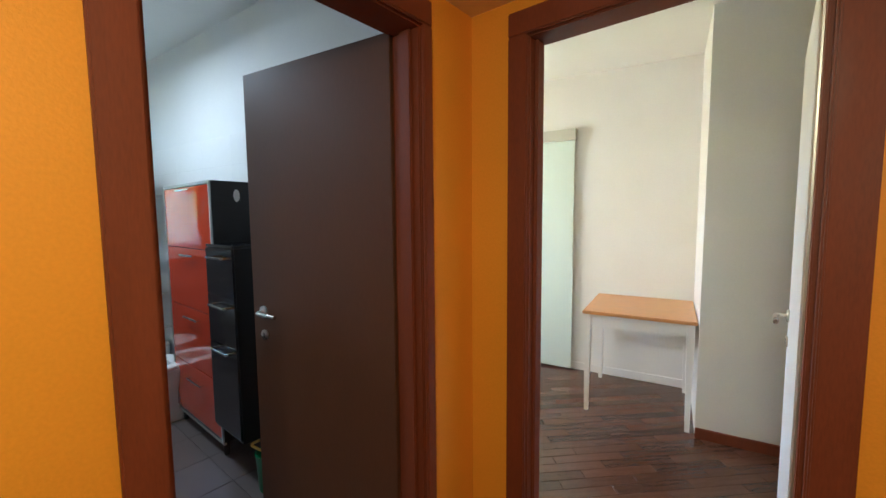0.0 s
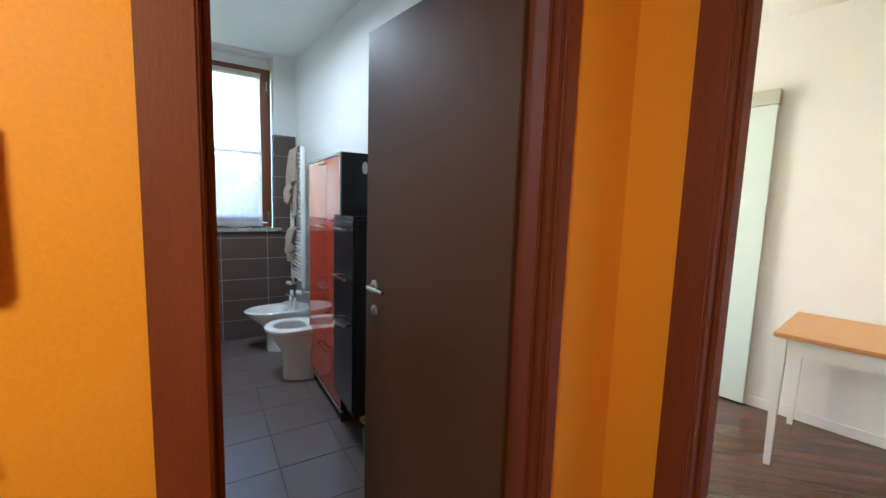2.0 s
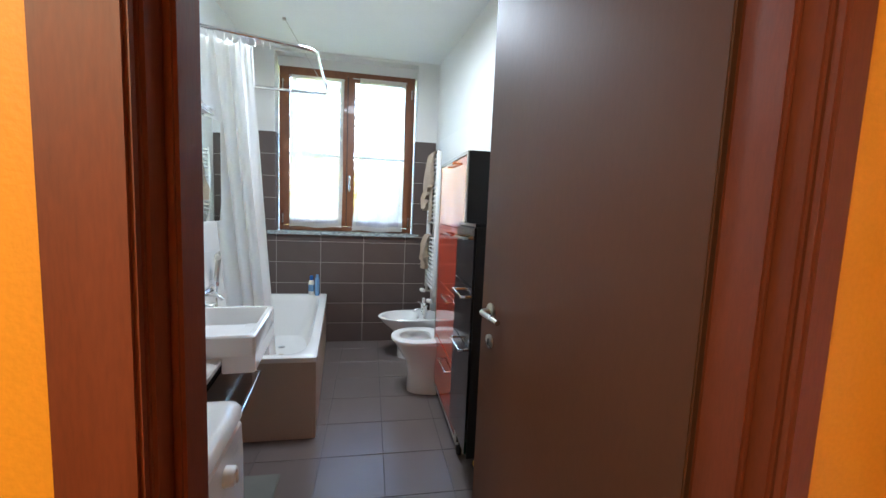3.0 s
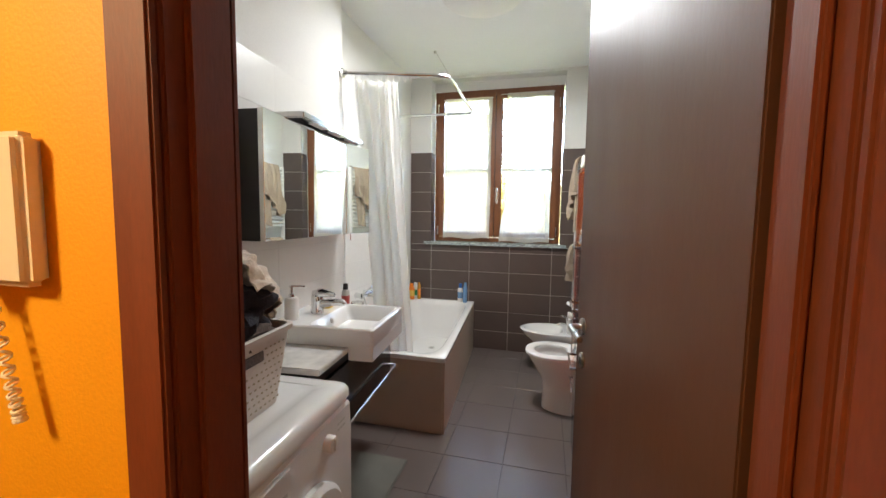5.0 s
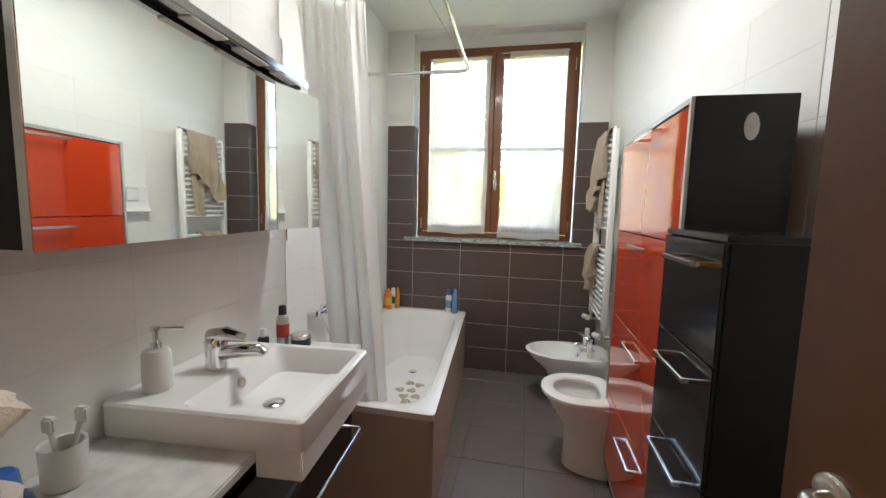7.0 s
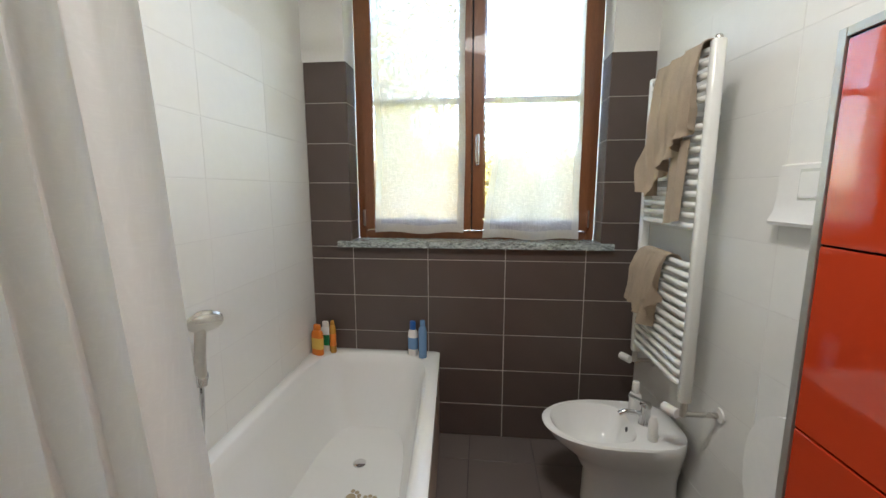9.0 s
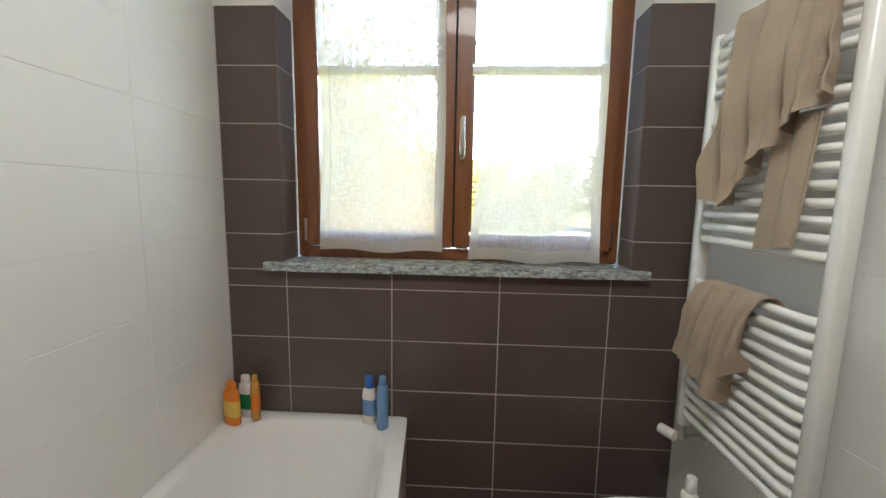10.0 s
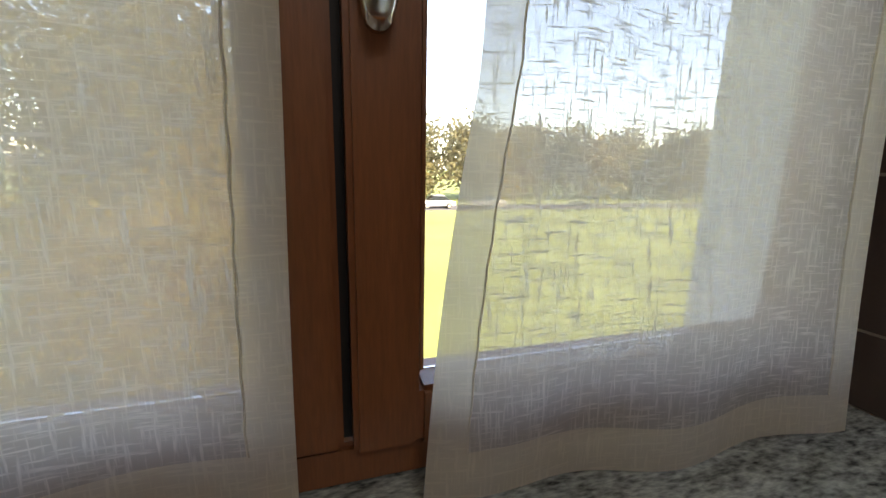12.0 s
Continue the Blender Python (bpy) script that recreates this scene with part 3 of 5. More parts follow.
def shower_fold(u, v):
    """u along the cloth, v up; it hangs in broad soft folds and leans outwards towards the tub."""
    z = 0.47 + v * 1.705
    low = 1 - v
    ya, yb = 0.205 + 0.17 * low, 0.455 + 0.13 * low ** 1.1
    k = u + 0.05 * math.sin(u * 9 + 1.3) + 0.03 * noise.noise((u * 4, v * 1.2, 9.0))
    deep = 0.6 + 0.5 * noise.noise((u * 3.1, 0.5 * v, 2.0))
    fold = 0.034 * deep * math.sin(k * 24 + 0.9 * math.sin(v * 2.2)) + 0.012 * noise.noise((u * 9, v * 2.2, 4.0))
    pleat = 0.010 * math.sin(u * 63) * max(0, v - 0.82) / 0.18
    x = 1.645 - 0.09 * u + fold + pleat + 0.035 * low * u
    y = ya + (yb - ya) * u + 0.022 * math.cos(k * 24) * (0.6 + 0.3 * low)
    return (x, y, z)


sheet("cloth", shower_fold, 150, 36, SHOWERCLOTH, sc, thick=0.0)
for i in range(10):
    u = (i + 0.5) / 10
    part("curtain_ring", tube([(1.655 - 0.10 * u + 0.018 * math.cos(a * math.pi / 6), 0.21 + 0.35 * u, 2.185 + 0.026 * math.sin(a * math.pi / 6)) for a in range(13)], 0.0022, 5), WHITEPLASTIC, sc)

hs = thing("hand_shower", "chrome hand shower on a wall bracket with hose", "hand shower")
part("bracket", tube([(0.938, 0.0005, 0.765), (0.938, 0.045, 0.765)], 0.026, 14), CHROME, hs, "", True)
part("grip", tube(bend([(0.940, 0.040, 0.745), (0.942, 0.044, 0.83), (0.946, 0.054, 0.91), (0.952, 0.068, 0.955)], 0.05), 0.0165, 12), STEEL, hs, "", True)
hd = part("spray_head", lathe([(0.014, -0.03), (0.036, -0.018), (0.049, -0.004), (0.049, 0.006), (0.042, 0.009)], n=24), STEEL, hs, "", True)
hd.matrix_basis = Matrix.Translation((0.962, 0.088, 0.962)) @ Vector((0.5, 0.5, -0.62)).to_track_quat("Z", "Y").to_matrix().to_4x4()
part("hose", tube(bend([(0.940, 0.040, 0.75), (0.965, 0.05, 0.62), (1.0, 0.055, 0.5), (1.10, 0.05, 0.56), (1.16, 0.03, 0.72)], 0.1, 8), 0.0075, 8), CHROME, hs, "grey metal hose", True)
sb = thing("slide_bar", "chrome shower slide bar on the alcove wall", "shower bar")
part("bar", tube([(1.06, 0.055, 1.38), (1.06, 0.055, 1.98)], 0.010, 12), CHROME, sb, "", True)
for z in (1.395, 1.96):
    part("bracket", tube([(1.06, 0.0005, z), (1.06, 0.06, z)], 0.022, 14), CHROME, sb, "", True)
mx = thing("bath_mixer", "chrome wall mixer tap over the bathtub", "tap")
part("body", tube([(1.09, 0.055, 0.74), (1.25, 0.055, 0.74)], 0.022, 14), CHROME, mx, "", True)
part("spout", tube(bend([(1.17, 0.055, 0.735), (1.17, 0.13, 0.73), (1.17, 0.16, 0.70)], 0.03), 0.013, 10), CHROME, mx, "", True)
for x in (1.10, 1.24):
    part("connector", tube([(x, 0.0005, 0.74), (x, 0.055, 0.74)], 0.02, 12), CHROME, mx, "", True)
part("lever", tube([(1.17, 0.055, 0.76), (1.17, 0.10, 0.80)], 0.008, 8), CHROME, mx, "", True)


def bottle(name, label, x, y, z, rx, ry, h, material, cap_material, cap_h, turn=0, tilt=0, label_material=None):
    t = thing(name, label, "bottle", pose(x, y, z, tilt, 0, turn))
    body = h - cap_h
    part("body", loft([oval(0, 0, zz, rx * k, ry * k, 24, 2.6) for zz, k in ((0, 0.9), (0.004, 1), (body * 0.35, 0.97), (body * 0.8, 1), (body * 0.95, 0.85), (body, 0.6))]), material, t, "", True)
    part("cap", loft([oval(0, 0, zz, rx * k, ry * k, 24, 2.4) for zz, k in ((body + 0.0003, 0.62), (body + 0.002, 0.66), (h - 0.004, 0.6), (h, 0.5))]), cap_material, t, "", True)
    if label_material:
        part("label", loft([oval(0, 0, zz, rx * 1.012, ry * 1.012, 24, 2.6) for zz in (body * 0.25, body * 0.7)], cap=False), label_material, t, "printed label", True)
    return t


jb = thing("junction_box_cover", "small beige plastic box high on the alcove wall", "box")
part("cover", box(0.50, 0.56, 0.0005, 0.022, 2.36, 2.46, 0.005, 2), IVORY, jb, "", True)
part("stub", tube([(0.53, 0.012, 2.34), (0.53, 0.012, 2.3595)], 0.008, 8), STEEL, jb)
for x, z in ((2.80, 2.41), (2.90, 2.37)):
    cv = thing("wall_cover", "round white plastic cap high on the bathroom wall", "cover", pose(x, 1.8545, z, 90), "round wall caps")
    part("cap", lathe([(0.032, 0), (0.032, 0.012), (0.026, 0.02), (0.012, 0.023)], n=20), WHITEPLASTIC, cv, "", True)
bottle("shampoo_bottle", "bright orange flat shampoo bottle on the tub corner", 0.10, 0.05, TUB_Z, 0.036, 0.018, 0.165, ORANGEPL, ORANGEPL, 0.03, 70, 0, YELLOW)
bottle("shampoo_bottle", "white and green shampoo bottle on the tub corner", 0.045, 0.075, TUB_Z, 0.030, 0.016, 0.165, WHITEPLASTIC, WHITEPLASTIC, 0.03, 80, 0, GREENPL)
bottle("shampoo_bottle", "amber shampoo bottle with dark cap on the tub corner", 0.058, 0.118, TUB_Z, 0.024, 0.017, 0.172, AMBER, AMBER, 0.02, 30, 0, ORANGEPL)
bottle("shampoo_bottle", "white bottle with a dark blue flip cap", 0.055, 0.555, TUB_Z, 0.026, 0.018, 0.185, WHITEPLASTIC, CAPBLUE, 0.045, 75, 0, BLUEPL)
bottle("shower_gel_bottle", "slim light blue shower gel bottle", 0.085, 0.612, TUB_Z, 0.020, 0.020, 0.20, BLUEPL, BLUEPL, 0.03, 60)

# ---- toilet, bidet ----
wc = thing("toilet", "white ceramic floor standing toilet with lid up", "toilet")
CX = 1.085


def pan_ring(z, front, back, half, n=36):
    """A ring that is round at the front and squarer at the back; front and back in y."""
    cy, ry = (front + back) / 2, (back - front) / 2
    ring = []
    for i in range(n):
        a = 2 * math.pi * i / n
        c, s = math.cos(a), math.sin(a)
        p = 2.0 if s < 0 else 3.5
        ring.append((CX + half * math.copysign(abs(c) ** (2 / (2.2 if s < 0 else 3.5)), c), cy + ry * math.copysign(abs(s) ** (2 / p), s), z))
    return ring


part("pan", loft([pan_ring(0, 1.385, 1.80, 0.115), pan_ring(0.02, 1.383, 1.80, 0.113), pan_ring(0.15, 1.39, 1.80, 0.105), pan_ring(0.23, 1.37, 1.80, 0.125), pan_ring(0.31, 1.32, 1.80, 0.165),
                  pan_ring(0.37, 1.285, 1.80, 0.18), pan_ring(0.392, 1.28, 1.80, 0.182), pan_ring(0.394, 1.315, 1.60, 0.14), pan_ring(0.36, 1.325, 1.585, 0.13), pan_ring(0.26, 1.40, 1.56, 0.085), pan_ring(0.23, 1.43, 1.53, 0.05)]), CERAMIC, wc, "", True)
part("seat", loft([pan_ring(0.396, 1.262, 1.63, 0.187), pan_ring(0.412, 1.262, 1.63, 0.187), pan_ring(0.418, 1.272, 1.622, 0.178), pan_ring(0.418, 1.315, 1.565, 0.127), pan_ring(0.410, 1.325, 1.555, 0.118), pan_ring(0.396, 1.325, 1.555, 0.118), pan_ring(0.396, 1.262, 1.63, 0.187)], cap=False), WHITEPLASTIC, wc, "white plastic seat", True)
lid = loft([[(p[0], 1.675 + (0.0 if k else 0.02) , 0.43 + (1.63 - p[1])) for p in pan_ring(0, 1.27, 1.63, 0.183)] for k in (0, 1)])
part("lid", lid, WHITEPLASTIC, wc, "raised white plastic lid", True)
for dx in (-0.075, 0.075):
    part("hinge", tube([(CX + dx - 0.02, 1.645, 0.427), (CX + dx + 0.02, 1.645, 0.427)], 0.012, 10), WHITEPLASTIC, wc, "", True)

fp = thing("flush_plate", "white plastic flush button plate on the tiled wall", "flush plate", TURN_RIGHT @ pose(0.775, 0, 0))
part("plate", loft([[(x, y, z) for y, z in ((-0.0005, 1.25), (-0.036, 1.252), (-0.040, 1.262), (-0.024, 1.29), (-0.018, 1.33), (-0.016, 1.42), (-0.0005, 1.425))] for x in (0, 0.002, 0.228, 0.23)]), WHITEPLASTIC, fp, "", True)
part("button", box(0.075, 0.155, -0.026, -0.0195, 1.33, 1.40, 0.003), WHITEPLASTIC, fp, "", True)
part("button_ring", box(0.068, 0.162, -0.0195, -0.0165, 1.322, 1.408, 0.001), ALU, fp, "thin grey line round the button")

CX = 0.42
bd = thing("bidet", "white ceramic floor standing bidet with a chrome tap", "bidet")
part("bowl", loft([pan_ring(0, 1.36, 1.735, 0.10), pan_ring(0.02, 1.355, 1.735, 0.10), pan_ring(0.17, 1.36, 1.735, 0.09), pan_ring(0.25, 1.31, 1.735, 0.13), pan_ring(0.33, 1.215, 1.735, 0.175), pan_ring(0.375, 1.18, 1.735, 0.183),
                  pan_ring(0.382, 1.19, 1.735, 0.178), pan_ring(0.382, 1.215, 1.545, 0.150), pan_ring(0.365, 1.225, 1.535, 0.142), pan_ring(0.28, 1.28, 1.51, 0.10), pan_ring(0.24, 1.34, 1.46, 0.05)]), CERAMIC, bd, "", True)
tp = part("tap", lathe([(0.025, 0.383), (0.022, 0.39), (0.020, 0.45), (0.024, 0.465), (0.02, 0.475)], CX, 1.60, 18), CHROME, bd, "chrome bidet mixer tap", True)
part("spout", tube(bend([(CX, 1.595, 0.425), (CX, 1.52, 0.435), (CX, 1.495, 0.42)], 0.02), 0.011, 10), CHROME, tp, "", True)
part("lever", tube([(CX, 1.60, 0.474), (CX - 0.01, 1.53, 0.505)], 0.007, 8), CHROME, tp, "", True)
part("overflow", lathe([(0.011, 0), (0.011, 0.003)], n=14), RUBBER, bd).matrix_basis = pose(CX, 1.532, 0.35, 80, 0, 0)
bottle("soap_dispenser", "white pump bottle on the bidet rim", 0.31, 1.60, 0.383, 0.024, 0.024, 0.13, WHITEPLASTIC, WHITEPLASTIC, 0.05)
bottle("soap_bottle", "small white tube standing on the bidet rim", 0.535, 1.585, 0.383, 0.017, 0.017, 0.10, WHITEPLASTIC, WHITEPLASTIC, 0.012)

# ---- towel radiator ----
rd = thing("towel_radiator", "white tubular towel radiator on the wall", "radiator")
RX0, RX1, RY = 0.165, 0.626, 1.642
for x in (RX0, RX1):
    part("upright", loft([oval(x, RY, z, 0.018 * k, 0.02 * k, 16, 3.5) for z, k in ((0.60, 0.85), (0.605, 1), (1.815, 1), (1.82, 0.85))]), RADWHITE, rd, "", True)
levels = [1.795 - 0.037 * i for i in range(5)] + [1.56 - 0.037 * i for i in range(10)] + [1.09 - 0.036 * i for i in range(13)]
for z in levels:
    part("tube", tube(bend([(RX0 + 0.01, RY, z), (RX0 + 0.04, RY - 0.016, z), (RX1 - 0.04, RY - 0.016, z), (RX1 - 0.01, RY, z)], 0.05, 4), 0.0115, 10), RADWHITE, rd, "", True)
for x in (RX0 + 0.16, RX1 - 0.16):
    for z in (0.8, 1.62):
        part("wall_bracket", tube([(x, RY, z), (x, wall_y(x) - 0.0005, z)], 0.008, 10), RADWHITE, rd, "", True)
part("bleed_plug", lathe([(0.012, 1.8205), (0.012, 1.828), (0.008, 1.834)], RX1, RY, 12), STEEL, rd, "", True)
for x in (RX0, RX1):
    v = part("valve", tube([(x, RY, 0.60), (x, RY, 0.545)], 0.012, 10), STEEL, rd, "metal radiator valve", True)
    part("valve_knob", tube([(x, RY - 0.02, 0.552), (x - 0.05, RY - 0.045, 0.552)], 0.018, 12), WHITEPLASTIC, v, "", True)
    part("pipe", tube([(x, RY + 0.005, 0.552), (x, wall_y(x) - 0.001, 0.552)], 0.010, 10), STEEL, v, "", True)
    rose = part("rose", lathe([(0.028, 0), (0.026, 0.006), (0.014, 0.01)], n=18), WHITEPLASTIC, v, "", True)
    rose.matrix_basis = pose(x, wall_y(x) - 0.0005, 0.552, 90, 0, 0)


def along(stops, k):
    """Value at k between stops of (place, value)."""
    for (a, p), (c, q) in zip(stops, stops[1:]):
        if k <= c:
            return p + (q - p) * max(0, k - a) / (c - a)
    return stops[-1][1]


def towel(label, top, low, ends, gather, seed, back):
    """A terry towel thrown over a tube. top: x range and height on the tube; low: x range at its foot; ends: heights of its slanting foot; gather: where the folds meet; back: the layer behind."""
    t = thing("towel", label, "towel", group="towels on the radiator")

    def front(u, v, foot=ends, deep=1.0):
        z_top = top[2] + 0.016
        end = along(foot, u)
        z = z_top + (end - z_top) * v
        x = top[0] + (top[1] - top[0]) * u
        x += (low[0] + (low[1] - low[0]) * u - x) * v ** 0.7
        spread = (u - gather) * (1.2 + 0.5 * v)
        fold = 0.024 * math.sin(spread * 15 + seed) + 0.011 * math.sin(spread * 31 + 2 * seed + 2 * v) + 0.012 * noise.noise((u * 4, v * 3, seed))
        y = RY - 0.040 - 0.020 * math.sin(min(1, v * 2.2) * 1.57) - fold * (0.25 + 0.9 * v) * deep
        return (x + 0.006 * noise.noise((v * 6, u * 5, seed)), min(y, RY - 0.031), z)

    def over(u, v):
        x, y, z = front(u, 0)
        a = math.pi * v
        return (x, RY - 0.014 + (y - RY + 0.014) * math.cos(a), z + 0.010 * math.sin(a) - 0.05 * max(0, v - 0.6))

    sheet("cloth", front, 70, 60, TOWEL, t, "", 0.004)
    sheet("fold_over_tube", over, 70, 8, TOWEL, t, "", 0.003)
    if back:
        sheet("back_layer", lambda u, v: (back[0] + (back[1] - back[0]) * u + 0.03 * (1 - v), RY - 0.034 - 0.012 * abs(math.sin(u * 6 + seed)), back[2] + (back[3] + 0.02 * u - back[2]) * v), 24, 30, TOWEL, t, "", 0.004)
    if len(ends) > 3:
        part("woven_band", tube([Vector(front(0.62 + 0.37 * k / 20, 0.86)) + Vector((0, -0.0035, 0)) for k in range(21)], 0.0022, 5), TOWEL, t)
        part("woven_band", tube([Vector(front(0.62 + 0.37 * k / 20, 0.92)) + Vector((0, -0.0035, 0)) for k in range(21)], 0.0022, 5), TOWEL, t)
    return t


towel("beige terry towel hanging in folds over the radiator top", (0.315, 0.618, 1.80), (0.262, 0.61), ((0, 1.35), (0.30, 1.325), (0.42, 1.40), (1, 1.555)), 1.05, 1.0, (0.45, 0.56, 1.52, 1.225))
towel("small beige hand towel over a lower radiator tube", (0.275, 0.49, 1.09), (0.195, 0.465), ((0, 0.885), (0.75, 0.80), (1, 0.93)), 0.5, 4.0, None)


# ---- shoe cabinets ----
def bar_handle(parent, x0, x1, y, z, deep=0.028):
    part("handle", box(x0, x1, y - deep, y - deep + 0.008, z - 0.006, z + 0.006, 0.002), CHROME, parent, "chrome bar handle", True)
    for x in (x0 + 0.006, x1 - 0.006):
        part("handle_post", box(x - 0.005, x + 0.005, y - deep + 0.0085, y - 0.0002, z - 0.005, z + 0.005, 0.001), CHROME, parent)


ca = thing("shoe_cabinet", "tall shallow shoe cabinet, black case with glossy red fronts", "cabinet")
A0, A1, AF = 1.17, 1.95, 1.575
part("side", box(A0, A0 + 0.018, AF, wall_y(A0) - 0.002, 0.10, 1.645, 0.001), BLACKWOOD, ca, "black wood side")
side_near = part("side", box(A1 - 0.018, A1, AF, wall_y(A0) - 0.002, 0.10, 1.645, 0.001), BLACKWOOD, ca, "black wood side")
part("top", box(A0 + 0.0185, A1 - 0.0185, AF, wall_y(A0) - 0.002, 1.628, 1.645, 0.001), BLACKWOOD, ca)
part("bottom", box(A0 + 0.0185, A1 - 0.0185, AF, wall_y(A0) - 0.002, 0.10, 0.118, 0.001), BLACKWOOD, ca)
part("base_strip", box(A0, A1, AF - 0.004, AF + 0.012, 0.085, 0.0995, 0.001), ALU, ca, "pale metal strip under the fronts")
zs = (0.12, 0.47, 0.86, 1.245, 1.626)
for za, zb, hz in zip(zs, zs[1:], (0.385, 0.80, 1.20, 1.605)):
    fr = part("front", box(A0 + 0.02, A1 - 0.02, AF - 0.006, AF + 0.010, za + 0.002, zb - 0.002, 0.002), REDGLOSS, ca, "glossy red flap front")
    bar_handle(fr, 1.475, 1.70, AF - 0.006, hz)
for x in (A0 + 0.05, A1 - 0.05):
    part("leg", lathe([(0.014, 0), (0.016, 0.01), (0.016, 0.0845)], x, AF + 0.03, 12), RUBBER, ca)
part("edge_strip", box(A1 - 0.018, A1, AF - 0.009, AF - 0.0005, 0.10, 1.645, 0.001), ALU, ca, "grey metal edge strip")
part("edge_strip", box(A0, A0 + 0.018, AF - 0.009, AF - 0.0005, 0.10, 1.645, 0.001), ALU, ca, "grey metal edge strip")
part("edge_strip", box(A0 + 0.0185, A1 - 0.0185, AF - 0.009, AF - 0.0005, 1.628, 1.645, 0.001), ALU, ca, "grey metal edge strip")
hookp = part("oval_patch", loft([[(A1 + 0.0002 + k * 0.002, p[0], p[1]) for p in ((1.714 + 0.018 * math.cos(a * math.pi / 10), 1.562 + 0.036 * math.sin(a * math.pi / 10)) for a in range(20))] for k in (0, 1)]), WHITEPLASTIC, ca, "pale oval patch on the side")
cb = thing("drawer_cabinet", "lower shallow black cabinet with three chrome handled flaps", "cabinet")
B0, B1, BF = 1.9525, 2.292, 1.538
part("side", box(B0, B0 + 0.016, BF + 0.001, W_FAR - 0.002, 0.235, 1.274, 0.001), BLACKWOOD, cb)
part("side", box(B1 - 0.016, B1, BF + 0.001, W_FAR - 0.002, 0.235, 1.274, 0.001), BLACKWOOD, cb)
part("top", box(B0, B1, BF - 0.006, W_FAR - 0.002, 1.2745, 1.289, 0.002), BLACKGLOSS, cb)
part("bottom", box(B0 + 0.0165, B1 - 0.0165, BF + 0.001, W_FAR - 0.002, 0.235, 0.25, 0.001), BLACKWOOD, cb)
zs = (0.252, 0.743, 1.015, 1.272)
for za, zb, hz in zip(zs, zs[1:], (0.718, 0.962, 1.222)):
    fr = part("front", box(B0 + 0.002, B1 - 0.002, BF - 0.010, BF + 0.0005, za + 0.002, zb - 0.002, 0.002), BLACKGLOSS, cb, "black flap front")
    bar_handle(fr, 2.04, 2.235, BF - 0.010, hz, 0.036)
gb = thing("green_bin", "small green plastic bucket with a yellow handle", "bucket", bm=None)
part("body", lathe([(0.055, 0.0), (0.06, 0.005), (0.072, 0.20), (0.076, 0.205), (0.070, 0.205), (0.058, 0.01)], 2.40, 1.625, 20), GREENPL, gb, "", True)
part("grip", tube(bend([(2.36, 1.60, 0.20), (2.31, 1.56, 0.235), (2.34, 1.60, 0.25)], 0.03), 0.007, 8), YELLOW, gb, "", True)

# ---- washbasin corner ----
vn = thing("vanity_unit", "wall hung black vanity drawer unit with chrome towel bar", "vanity unit")
part("body", box(1.81, 2.725, 0.152, 0.477, 0.40, 0.765, 0.002), BLACKWOOD, vn)
part("drawer_front", box(1.812, 2.723, 0.4775, 0.496, 0.40, 0.70, 0.003), BLACKGLOSS, vn, "black drawer front")
part("towel_bar", tube(bend([(1.83, 0.4965, 0.47), (1.83, 0.538, 0.47), (2.71, 0.538, 0.47), (2.71, 0.4965, 0.47)], 0.015), 0.007, 10), CHROME, vn, "chrome towel bar", True)
ct = thing("marble_top", "grey veined white marble counter top", "counter top", bm=box(1.79, 2.738, 0.152, 0.527, 0.766, 0.790, 0.004), material=MARBLE)
# the vein pattern of the stone comes from its material
sk = thing("washbasin", "square white ceramic washbasin set on the marble top", "washbasin")
S0, S1, SB, SF, ST = 2.048, 2.490, 0.153, 0.637, 0.872


def square_ring(x0, x1, ya, yb, z, r, n=6):
    ring = []
    for cx, cy, a0 in ((x1 - r, yb - r, 0), (x0 + r, yb - r, 90), (x0 + r, ya + r, 180), (x1 - r, ya + r, 270)):
        ring += [(cx + r * math.cos(radians(a0 + 90 * k / n)), cy + r * math.sin(radians(a0 + 90 * k / n)), z) for k in range(n + 1)]
    return ring


part("bowl", loft([square_ring(S0 + 0.004, S1 - 0.004, SB, SF - 0.003, 0.7905, 0.012), square_ring(S0, S1, SB, SF, 0.80, 0.014), square_ring(S0, S1, SB, SF, ST - 0.006, 0.014), square_ring(S0 + 0.006, S1 - 0.006, SB + 0.003, SF - 0.006, ST, 0.012),
                   square_ring(S0 + 0.022, S1 - 0.022, 0.335, SF - 0.022, ST, 0.02), square_ring(S0 + 0.027, S1 - 0.027, 0.340, SF - 0.027, ST - 0.006, 0.02), square_ring(S0 + 0.05, S1 - 0.05, 0.36, SF - 0.04, 0.80, 0.04), square_ring(S0 + 0.10, S1 - 0.10, 0.40, SF - 0.10, 0.792, 0.05)]), CERAMIC, sk, "", True)
part("apron", box(S0 + 0.001, S1 - 0.001, 0.5275, SF - 0.001, 0.735, 0.803, 0.003, 2), CERAMIC, sk, "", True)
part("drain", lathe([(0.028, 0.7925), (0.028, 0.796), (0.02, 0.799)], 2.285, 0.452, 20), CHROME, sk, "chrome drain plug", True)
ov = part("overflow", lathe([(0.014, 0), (0.014, 0.004), (0.010, 0.005)], n=16), STEEL, sk, "round overflow cover", True)
ov.matrix_basis = pose(2.27, 0.348, 0.838, -75, 0, 0)
tap = thing("basin_tap", "chrome single lever basin mixer tap", "tap")
part("body", lathe([(0.031, ST + 0.0005), (0.030, ST + 0.01), (0.027, ST + 0.03), (0.029, ST + 0.055), (0.030, ST + 0.075), (0.024, ST + 0.088), (0.012, ST + 0.094)], 2.261, 0.27, 20), CHROME, tap, "", True)
